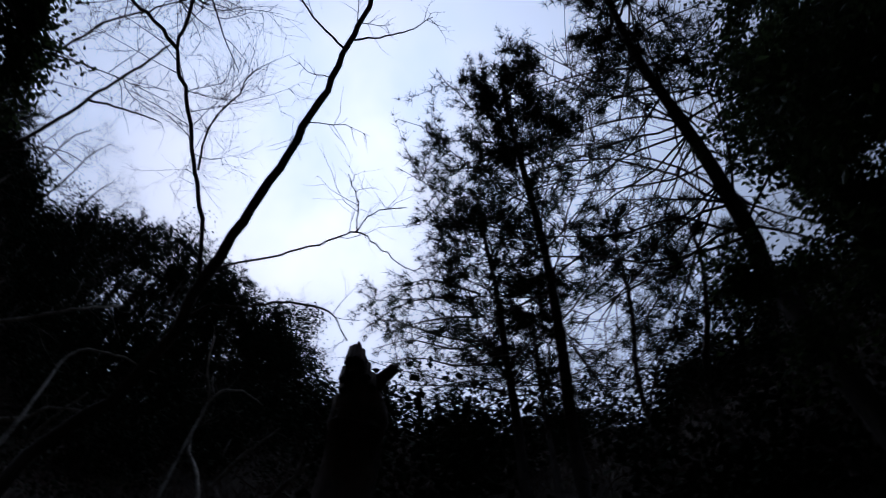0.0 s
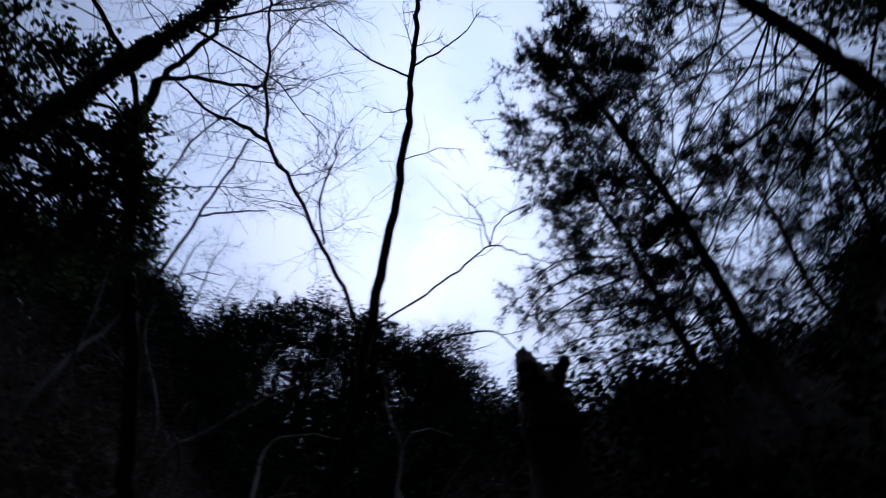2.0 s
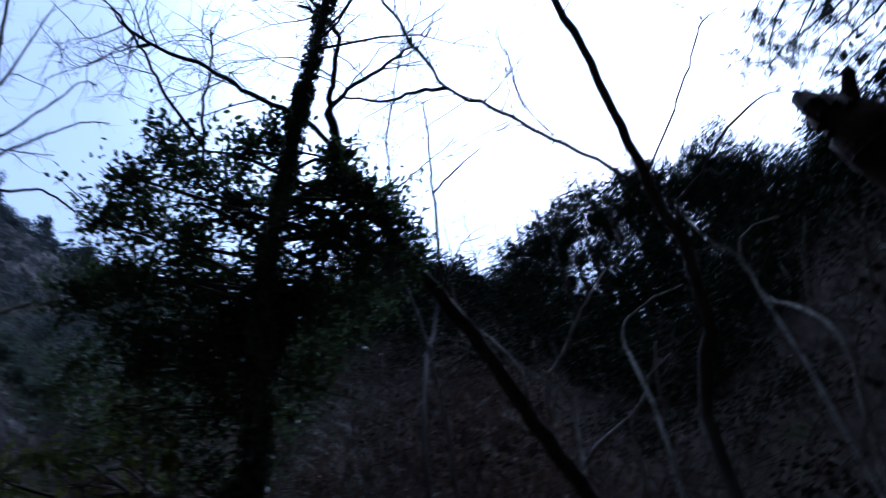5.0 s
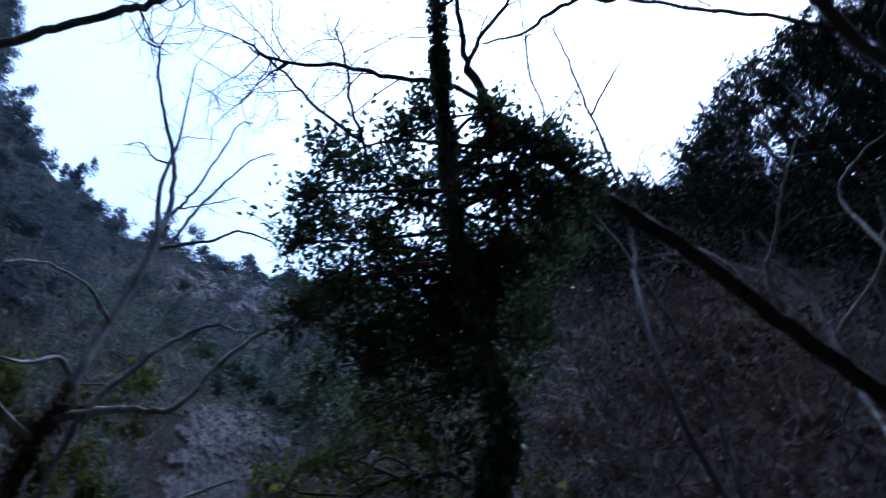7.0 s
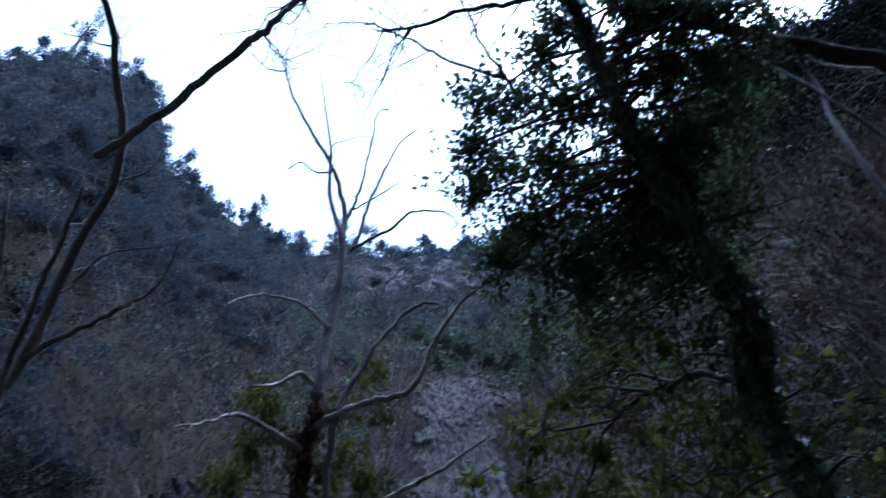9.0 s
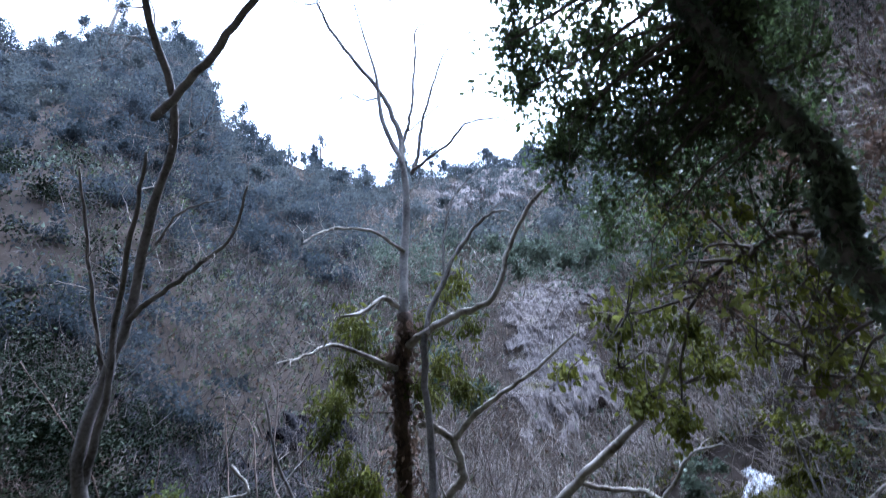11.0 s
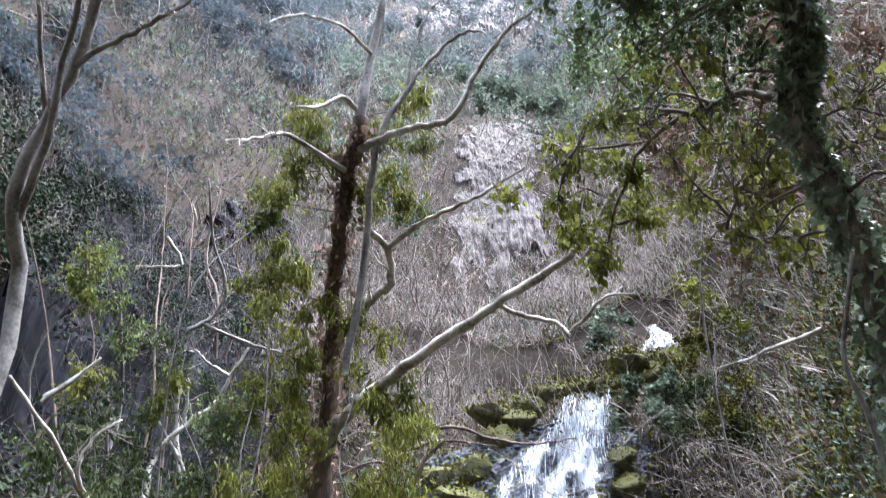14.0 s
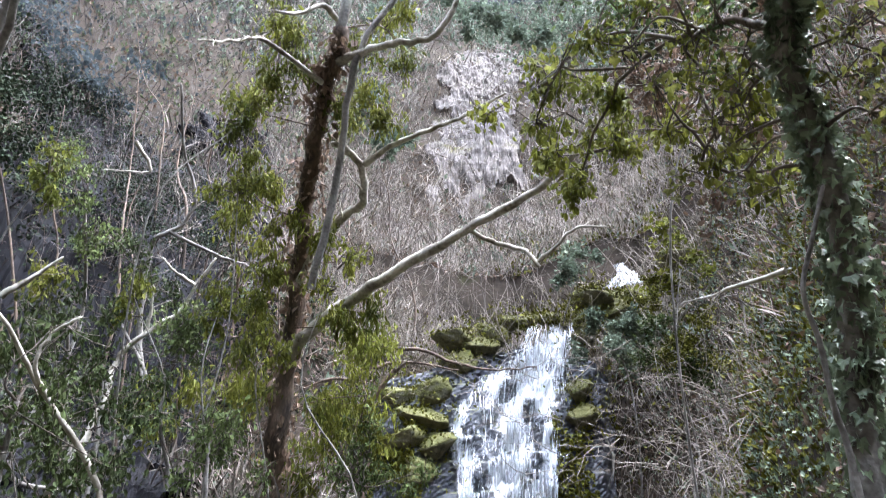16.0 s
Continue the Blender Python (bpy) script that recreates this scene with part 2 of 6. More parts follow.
def spline(pts, per=5):
    """A smooth line through the points."""
    p = np.asarray(pts, float)
    if len(p) < 3:
        s = np.linspace(0, 1, per + 1)[:, None]
        return p[0] + (p[1] - p[0]) * s
    e = np.vstack([2 * p[0] - p[1], p, 2 * p[-1] - p[-2]])
    res = []
    for i in range(1, len(e) - 2):
        a, b, c, d = e[i - 1], e[i], e[i + 1], e[i + 2]
        for s in np.arange(per) / per:
            res.append(0.5 * (2 * b + (c - a) * s + (2 * a - 5 * b + 4 * c - d) * s * s + (3 * b - a - 3 * c + d) * s ** 3))
    res.append(p[-1])
    return np.array(res)


def tube(soup, path, r0, r1, sides=6, rough=0.0, power=1.0):
    """A tapered round limb along a path, with closed ends."""
    p = np.asarray(path, float)
    n = len(p)
    d = np.gradient(p, axis=0)
    d /= np.linalg.norm(d, axis=1)[:, None] + 1e-9
    ref = np.array([0.31, 0.17, 0.93]) if abs(d[0][2]) < 0.8 else np.array([0.95, 0.2, 0.1])
    u = np.cross(d, ref)
    u /= np.linalg.norm(u, axis=1)[:, None] + 1e-9
    w = np.cross(d, u)
    r = r0 + (r1 - r0) * np.linspace(0, 1, n) ** power
    a = np.arange(sides) * 2 * math.pi / sides
    rr = r[:, None] * (1 + (rng.rand(n, sides) - 0.5) * rough)
    v = p[:, None, :] + rr[..., None] * (u[:, None, :] * np.cos(a)[None, :, None] + w[:, None, :] * np.sin(a)[None, :, None])
    i, j = np.meshgrid(np.arange(n - 1), np.arange(sides), indexing="ij")
    k = (j + 1) % sides
    quads = np.stack([i * sides + j, i * sides + k, (i + 1) * sides + k, (i + 1) * sides + j], -1).reshape(-1, 4)
    v = np.vstack([v.reshape(-1, 3), p[-1] + d[-1] * r[-1]])
    tip = np.stack([(n - 1) * sides + np.arange(sides), (n - 1) * sides + (np.arange(sides) + 1) % sides, np.full(sides, n * sides)], -1)
    soup.add(v, quads, tip)


def wander(start, way, length, n=6, bend=0.25, lift=0.0):
    """A crooked line from a start in a direction; lift bends it up (or down)."""
    p, d = np.array(start, float), np.array(way, float)
    d /= np.linalg.norm(d) + 1e-9
    res, step = [p.copy()], length / (n - 1)
    for _ in range(n - 1):
        d = d + rng.randn(3) * bend * 0.5 + np.array([0, 0, lift * 0.3])
        d /= np.linalg.norm(d)
        p = p + d * step
        res.append(p.copy())
    return np.array(res)


def sprout(soup, path, count, length, r, depth=1, bend=0.35, lift=0.15, first=0.25, tips=None, sides=4, spread=0.9):
    """Side branches along a limb, and theirs in turn."""
    n = len(path)
    for _ in range(count):
        s = first + (1 - first) * rng.rand()
        i = min(int(s * (n - 1)), n - 2)
        base = path[i] + (path[i + 1] - path[i]) * (s * (n - 1) - i)
        d = path[i + 1] - path[i]
        d = d / (np.linalg.norm(d) + 1e-9)
        side = rng.randn(3)
        side -= d * side.dot(d)
        side /= np.linalg.norm(side) + 1e-9
        k = length * (0.5 + 0.8 * rng.rand()) * (1.1 - 0.6 * s)
        q = wander(base, d * (0.35 + 0.5 * rng.rand()) + side * spread, k, 6 if depth > 0 else 4, bend, lift)
        tube(soup, q, r, r * 0.3, sides if depth > 0 else 3)
        if tips is not None:
            tips.append(q[-1]), tips.append(q[2])
        if depth > 0:
            sprout(soup, q, max(2, count // 2), length * 0.5, r * 0.55, depth - 1, bend, lift, 0.2, tips, 3, spread)


def turns(n, flat=0.0):
    """Random turning matrices; flat: how far the pieces lie level."""
    z = rng.randn(n, 3)
    z[:, 2] = np.abs(z[:, 2]) + flat
    z /= np.linalg.norm(z, axis=1)[:, None]
    x = np.cross(z, rng.randn(n, 3))
    x /= np.linalg.norm(x, axis=1)[:, None] + 1e-9
    return np.stack([x, np.cross(z, x), z], -1)


LEAF_V = np.array([(0, 0, 0), (0.27, 0.32, 0.07), (0.22, 0.7, 0.05), (0, 1, -0.08), (-0.22, 0.7, 0.05), (-0.27, 0.32, 0.07)], float)
LEAF_T = np.array([(0, 1, 2), (0, 2, 3), (0, 3, 4), (0, 4, 5)])
SPRIG_V = np.array([(0, 0, 0), (0.27, 0.5, 0.06), (0, 1, -0.06), (-0.27, 0.5, 0.06)], float)
SPRIG_T = np.array([(0, 1, 2), (0, 2, 3)])
LANCE_V = np.array([(0, 0, 0), (0.15, 0.3, 0.05), (0.14, 0.62, 0.0), (0, 1, -0.14), (-0.14, 0.62, 0.0), (-0.15, 0.3, 0.05)], float)
IVY_V = np.array([(0, 0.12, 0), (0.42, 0, 0.05), (0.55, 0.35, 0.02), (0.24, 0.5, 0.04), (0, 1, -0.05), (-0.24, 0.5, 0.04), (-0.55, 0.35, 0.02), (-0.42, 0, 0.05)], float)
IVY_T = np.array([(0, 1, 2), (0, 2, 3), (0, 3, 4), (0, 4, 5), (0, 5, 6), (0, 6, 7)])
CLUMP_V = np.array([(0, -0.5, 0), (0.42, 0.05, 0.12), (0.05, 0.5, 0), (-0.42, -0.05, 0.12)], float)
CLUMP_T = np.array([(0, 1, 2), (0, 2, 3)])


def leaves(soup, centres, size, shape=(LEAF_V, LEAF_T), flat=0.0, droop=None, tilt=0.45):
    """A leaf at each centre, each with its own size and turn."""
    c = np.asarray(centres, float).reshape(-1, 3)
    n = len(c)
    if not n:
        return
    v, t = shape
    s = size * (0.6 + 0.7 * rng.rand(n))
    m = turns(n, flat)
    if droop is not None:
        y = np.asarray(droop, float) + rng.randn(n, 3) * tilt
        y /= np.linalg.norm(y, axis=1)[:, None]
        x = np.cross(y, m[:, :, 2])
        x /= np.linalg.norm(x, axis=1)[:, None] + 1e-9
        m = np.stack([x, y, np.cross(x, y)], -1)
    p = c[:, None, :] + np.einsum("nij,kj->nki", m, v) * s[:, None, None]
    soup.add(p, None, (t[None] + (np.arange(n) * len(v))[:, None, None]))


def cloud_points(centre, radius, n, hollow=0.3):
    d = rng.randn(n, 3)
    d /= np.linalg.norm(d, axis=1)[:, None]
    r = (hollow + (1 - hollow) * rng.rand(n)) ** 0.6
    return np.asarray(centre) + d * r[:, None] * np.asarray(radius)


# ---- the land: a steep-sided gorge round the path's end ----
def wavy(x, y, f, s):
    return (np.sin(x * f + 1.3 * s) * np.cos(y * f * 0.9 + 2.1 * s) + 0.6 * np.sin((x + y) * f * 1.7 + s) * np.cos((x - y) * f * 1.3 - s) + 0.35 * np.sin(x * f * 3.1 - s) * np.cos(y * f * 2.7 + 3 * s))


RIM_AZ = [-180, -100, -60, -55, -52, -47, -43, -39, -36, -34, -32.5, -31, -29, -26, -22, -17, -13, -9, -4, 2, 8, 20, 38, 46, 54, 60, 66, 80, 84, 88, 92, 97, 105, 117, 130, 140, 152, 180]
RIM_EL = [46, 50, 53.5, 52.8, 54, 56.6, 57.6, 57.9, 57.4, 56.3, 54.2, 52.9, 52.6, 51.6, 50.8, 49.8, 49.4, 49.8, 49.6, 49.5, 49.0, 51, 52.6, 52.6, 50.8, 47.5, 44, 45, 46.5, 49, 50, 49.5, 48.5, 48, 47.5, 49, 52, 46]
NORTH_R = [0.01, 2.5, 4, 8, 10.6, 11.4, 14, 17, 20, 26, 32, 45, 75]
NORTH_G = [-137.0, -0.55, -0.32, 0.06, 0.14, 0.30, 0.385, 0.47, 0.62, 0.76, 0.83, 0.91, 1.0]
EAST_R = [0.01, 2.5, 3.6, 5, 7, 9, 12, 15, 20, 26, 40]
EAST_G = [-125.0, -0.5, -0.2, 0.25, 0.60, 0.77, 0.89, 0.96, 1.0, 1.0, 0.9]


def height(x, y):
    x, y = np.asarray(x, float), np.asarray(y, float)
    r = np.hypot(x, y) + 1e-6
    az = np.degrees(np.arctan2(x, y))
    top = np.tan(np.radians(np.interp(az, RIM_AZ, RIM_EL)))
    e = np.clip((az - 15) / 26, 0, 1)
    e = np.where(az < -150, np.clip((-150 - az) / 30, 0, 1), e)
    e = e * e * (3 - 2 * e)
    north = np.interp(r, NORTH_R, np.array(NORTH_R) * NORTH_G) * top
    east = np.interp(r, EAST_R, np.array(EAST_R) * EAST_G) * top
    z = 1.5 + north * (1 - e) + east * e
    gully = np.clip(1 - np.abs(az - 7.0) / 17.0, 0, 1) * 2.2
    gully = np.clip(gully, 0, 1)
    bed = np.interp(r, [0, 4, 8, 11.2, 12.4, 14.2], [0, 0.1, 0.5, 0.8, 5.0, 7.0])
    z = np.where(r < 14.2, z * (1 - gully) + np.minimum(z, bed) * gully, z)
    rim = 1.5 + np.where(e > 0.5, 24 + 20 * (1 - e), 75) * top
    z = np.where(r > 40, np.minimum(z, rim), z)
    far = np.clip((r - 90) / 200, 0, 1)
    z = z * (1 - far) + 45 * far
    return z + wavy(x, y, 0.55, 1.0) * np.clip(r - 3, 0, 12) * 0.035 + wavy(x, y, 1.7, 2.0) * np.clip(r - 2, 0, 8) * 0.015


def on_land(r, az):
    x, y = r * math.sin(radians(az)), r * math.cos(radians(az))
    return np.array([x, y, float(height(x, y))])


def build_land():
    rr = np.concatenate([np.linspace(0.3, 30, 120), np.geomspace(30.5, 90, 60), np.geomspace(95, 3500, 20)])
    aa = np.radians(np.linspace(-180, 180, 289))[:-1]
    R, A = np.meshgrid(rr, aa, indexing="ij")
    x, y = R * np.sin(A), R * np.cos(A)
    z = height(x, y)
    n, m = R.shape
    v = np.stack([x, y, z], -1).reshape(-1, 3)
    v = np.vstack([v, [[0, 0, float(height(0, 0.01))]]])
    i, j = np.meshgrid(np.arange(n - 1), np.arange(m), indexing="ij")
    k = (j + 1) % m
    s = Soup()
    s.add(v, np.stack([i * m + j, i * m + k, (i + 1) * m + k, (i + 1) * m + j], -1).reshape(-1, 4), np.stack([np.arange(m), np.full(m, n * m), (np.arange(m) + 1) % m], -1))
    tagged(s.part("ground", M_LITTER), "steep gorge slopes covered with brown leaf litter and thin soil", "ground", kind="structure")


build_land()


# ---- trees that stand near ----
def limb(root, name, pts, r0, r1, mat, twigs=0, twig_len=0.5, depth=1, label="", sides=7, lift=0.15, rough=0.15, tips=None, twig_mat=None, first=0.3, twig_r=None):
    """One limb as a part of its tree, with its own twigs under it."""
    path = spline(pts, 5)
    path[1:-1] += rng.randn(len(path) - 2, 3) * min(0.003 + 0.10 * r0, 0.008)
    s = Soup()
    tube(s, path, r0, r1, sides, rough)
    ob = s.part(name, mat, root, label)
    if twigs:
        s = Soup()
        sprout(s, path, twigs, twig_len, twig_r or max(r1 * 0.5, 0.003), depth, 0.35, lift, first, tips)
        tagged(s.part("twig_spray", twig_mat or mat, ob), kind="stuff")
    return path


def lean_tree():
    root = thing("bare_tree", "slender bare deciduous tree with a leaning trunk and twiggy side stem", "tree")
    base = (2.62, 0.60, 3.50)
    foot = (base[0] * 0.97, base[1] * 0.97, float(height(base[0] * 0.97, base[1] * 0.97)) - 0.1)
    t = limb(root, "trunk", [foot, base, (2.24, 0.24, 3.98), (1.84, 0.09, 4.49), (1.58, 0.0, 4.87), (1.32, -0.09, 5.25), (1.06, -0.14, 5.65), (0.83, -0.18, 6.0), (0.58, -0.23, 6.34), (0.21, -0.33, 6.70)], 0.033, 0.010, M_BARK_DARK, 16, 0.42, 1, sides=9, first=0.5, twig_mat=M_TWIG_DARK, twig_r=0.0035)
    y = (0.88, 0.34, 4.24)
    limb(root, "side_stem", [(1.93, 0.13, 4.38), (1.72, 0.22, 4.56), (1.42, 0.28, 4.50), (1.10, 0.31, 4.35), y, (0.65, 0.28, 4.15), (0.45, 0.22, 4.11), (0.26, 0.17, 4.06)], 0.012, 0.0035, M_BARK_DARK, 22, 0.55, 2, first=0.3, twig_mat=M_TWIG_DARK, twig_r=0.0021)
    limb(root, "branch", [y, (0.78, 0.41, 4.16), (0.69, 0.49, 4.08), (0.57, 0.53, 3.99)], 0.008, 0.003, M_BARK_DARK, 8, 0.5, 2, twig_mat=M_TWIG_DARK, twig_r=0.0018)
    limb(root, "branch", [(1.45, 0.25, 4.49), (1.25, 0.24, 4.49), (1.09, 0.16, 4.57), (0.98, 0.13, 4.61)], 0.006, 0.0025, M_BARK_DARK, 6, 0.3, 1, twig_mat=M_TWIG_DARK, twig_r=0.0018)
    f = (1.57, -0.48, 4.58)
    limb(root, "branch", [(1.88, 0.10, 4.44), (1.80, -0.16, 4.58), (1.68, -0.36, 4.62), f, (1.61, -0.61, 4.55), (1.65, -0.76, 4.52), (1.61, -0.84, 4.53)], 0.006, 0.002, M_BARK_DARK, 6, 0.4, 1, twig_mat=M_TWIG_DARK, twig_r=0.002)
    limb(root, "branch", [f, (1.45, -0.45, 4.64), (1.35, -0.37, 4.69)], 0.004, 0.002, M_BARK_DARK, 6, 0.35, 1, twig_mat=M_TWIG_DARK, twig_r=0.0017)
    limb(root, "branch", [f, (1.48, -0.53, 4.63), (1.41, -0.67, 4.65)], 0.004, 0.002, M_BARK_DARK, 5, 0.35, 1, twig_mat=M_TWIG_DARK, twig_r=0.0017)
    limb(root, "bough", [(2.06, 0.16, 4.24), (2.03, 0.06, 4.36), (2.00, -0.08, 4.37), (1.90, -0.24, 4.35), (1.85, -0.46, 4.29), (1.88, -0.57, 4.16)], 0.010, 0.003, M_BARK_DARK, 6, 0.35, 1, twig_mat=M_TWIG_DARK, twig_r=0.002)
    limb(root, "branch", [(1.04, -0.14, 5.68), (0.90, 0.06, 5.58), (0.74, 0.20, 5.51), (0.63, 0.29, 5.43)], 0.007, 0.0025, M_BARK_DARK, 6, 0.4, 1, twig_mat=M_TWIG_DARK, twig_r=0.002)
    limb(root, "branch", [(1.00, -0.15, 5.76), (0.95, -0.30, 5.84), (0.88, -0.45, 5.94), (0.77, -0.56, 5.96)], 0.007, 0.0025, M_BARK_DARK, 5, 0.3, 1, twig_mat=M_TWIG_DARK, twig_r=0.002)


def stump():
    """Broken dead trunk with a jagged top and the stub of a branch."""
    root = thing("broken_tree_stump", "dead broken tree trunk with a splintered top", "tree stump")
    low, waist, neck, top = (np.array(q) for q in ((4.24, -0.93, 5.67), (3.83, -0.91, 6.20), (3.68, -0.82, 6.33), (3.55, -0.76, 6.43)))
    foot = np.array([low[0], low[1], float(height(low[0], low[1])) - 0.3])
    s = Soup()
    tube(s, spline([foot, (foot + low) / 2 + 0.05, low, waist], 5), 0.20, 0.22, 14, 0.25)
    tube(s, spline([low * 0.3 + waist * 0.7, waist, neck, top], 5), 0.215, 0.06, 14, 0.3)
    s.part("trunk", M_WOOD, root)
    for i in range(14):
        s = Soup()
        a = i * 2 * math.pi / 14
        out = np.array([math.cos(a), math.sin(a), 0])
        b = top + out * 0.05 if i % 2 else neck + out * 0.12
        k = 0.03 + 0.07 * rng.rand() ** 2
        tube(s, [b - (0, 0, 0.15), b + (0, 0, k * 0.5), b + rng.randn(3) * 0.01 + (0, 0, k)], 0.04, 0.012, 5)
        s.part("splinter", M_WOOD, root)
    s = Soup()
    tube(s, spline([(3.80, -0.90, 6.22), (3.65, -1.02, 6.34), (3.575, -1.085, 6.39)], 4), 0.07, 0.05, 8, 0.3)
    s.part("branch_stub", M_WOOD, root)


def slim_tree(pts, r, label, mat, twig_mat, twigs=10, twig_len=0.5, depth=2, branches=(), group="", name="bare_tree", down=True):
    root = thing(name, label, "tree", group)
    p = [np.array(q, float) for q in pts]
    if down:
        b = p[0] + (p[0] - p[1]) * 0.4
        g = float(height(b[0], b[1]))
        low_ = np.array([b[0], b[1], min(g, p[0][2] - 0.2) - 0.1])
        gap = np.linalg.norm(low_ - p[0])
        for f in ((0.33, 0.66) if gap > 0.8 else (0.5,)):
            p.insert(0, p[0] + (low_ - p[0]) * f + rng.randn(3) * min(0.10 * gap, 0.25) * (1, 1, 0.3))
        p.insert(0, low_)
    limb(root, "trunk", p, r, r * 0.3, mat, twigs, twig_len, depth, twig_mat=twig_mat, first=0.45, twig_r=max(r * 0.12, 0.003))
    for br, k in branches:
        limb(root, "branch", br, r * k, r * k * 0.35, mat, 6, twig_len * 0.8, max(depth - 1, 0), twig_mat=twig_mat, twig_r=max(r * k * 0.25, 0.003), sides=6)
    return root


TUFT = []
for i in range(7):
    a, up = i * 2.39996, 0.15 + 0.85 * (i / 7)
    d = np.array([math.cos(a) * (1.15 - up), math.sin(a) * (1.15 - up), up])
    d /= np.linalg.norm(d)
    w = np.cross(d, (0.3, 0.2, 0.9)) * 0.050
    TUFT += [w, -w, d]
TUFT_V, TUFT_T = np.array(TUFT), np.arange(21).reshape(-1, 3)


def pine(pts, r, whorls, reach, label, low=0.35, tuft=0.17, dead=0.25, density=1.0, group="pines on the slope", side=None, blades=7, boughs=()):
    """Trunk, whorls of drooping limbs that turn up at the ends, tufts of needles along their outer parts."""
    root = thing("pine_tree", label, "tree", group)
    p = [np.array(q, float) for q in pts]
    g = float(height(p[0][0], p[0][1]))
    if g < p[0][2]:
        p.insert(0, np.array([p[0][0], p[0][1], g - 0.2]))
    path = spline(p, 6)
    s = Soup()
    tube(s, path, r, r * 0.18, 9, 0.12)
    s.part("trunk", M_BARK_DARK, root)
    limbs, needles = Soup(), Soup()
    tufts, ways, runs = [], [], []
    n = len(path)
    for wv in range(whorls):
        s0 = low + (0.98 - low) * (wv + rng.rand() * 0.6) / whorls
        i = min(int(s0 * (n - 1)), n - 2)
        base = path[i]
        rel = (s0 - low) / (1 - low)
        length = reach * (1.05 - 0.75 * rel) * (0.75 + 0.5 * rng.rand())
        for b in range(rng.randint(3, 6)):
            a = rng.rand() * 2 * math.pi
            if side is not None and rng.rand() < 0.5:
                a = side + rng.randn() * 0.7
            bare = rel < dead and rng.rand() < 0.8
            k = length * (0.6 + 0.6 * rng.rand())
            q = wander(base, (math.cos(a), math.sin(a), 0.25 * rel + rng.randn() * 0.15), k, 8, 0.30, -0.22 if bare else 0.10)
            runs.append((q, k, r * 0.135 * (1.15 - rel * 0.6), bare))
    for q in boughs:
        q = spline(q, 8)
        runs.append((q[np.linspace(0, len(q) - 1, 9).astype(int)], 2.4, r * 0.22, False))
    for q, k, thick, bare in runs:
        one = Soup()
        tube(one, q, thick, 0.005, 5)
        one.part("limb", M_BARK_DARK, root)
        for c in range(6 if bare else 7):
            j = rng.randint(2, 7)
            d = q[j] - q[j - 1]
            d /= np.linalg.norm(d)
            sd = np.cross(d, (0, 0, 1)) * (1 if c % 2 else -1) + rng.randn(3) * 0.3
            t = wander(q[j], d * 0.7 + sd * 0.8, k * 0.28 * (0.5 + rng.rand()), 4, 0.3, 0.05)
            tube(limbs, t, 0.008, 0.003, 3)
            if not bare:
                for _ in range(int(11 * density)):
                    u = rng.rand() * 2.99
                    tufts.append(t[int(u)] + (t[int(u) + 1] - t[int(u)]) * (u % 1) + rng.randn(3) * 0.035)
                    ways.append(d + sd * 0.5 + (0, 0, 0.4))
        if not bare:
            for _ in range(int(13 * density)):
                u = 3 + rng.rand() * 3.99
                tufts.append(q[int(u)] + (q[int(u) + 1] - q[int(u)]) * (u % 1) + rng.randn(3) * 0.06)
                ways.append(q[-1] - q[-2] + (0, 0, 0.1))
    tagged(limbs.part("twig_spray", M_BARK_DARK, root), kind="stuff")
    w = np.array(ways)
    w /= np.linalg.norm(w, axis=1)[:, None] + 1e-9
    w += rng.randn(*w.shape) * 0.4
    w /= np.linalg.norm(w, axis=1)[:, None]
    x = np.cross(w, rng.randn(*w.shape))
    x /= np.linalg.norm(x, axis=1)[:, None]
    m = np.stack([x, np.cross(w, x), w], -1)
    sz = tuft * (0.7 + 0.6 * rng.rand(len(w)))
    v = np.array(tufts)[:, None, :] + np.einsum("nij,kj->nki", m, TUFT_V[(7 - blades) * 3:]) * sz[:, None, None]
    needles.add(v, None, TUFT_T[None, :blades] + (np.arange(len(w)) * 3 * blades)[:, None, None])
    tagged(needles.part("crown", M_PINE, root, "dark tufts of long needles", smooth=False), kind="stuff")
    return root


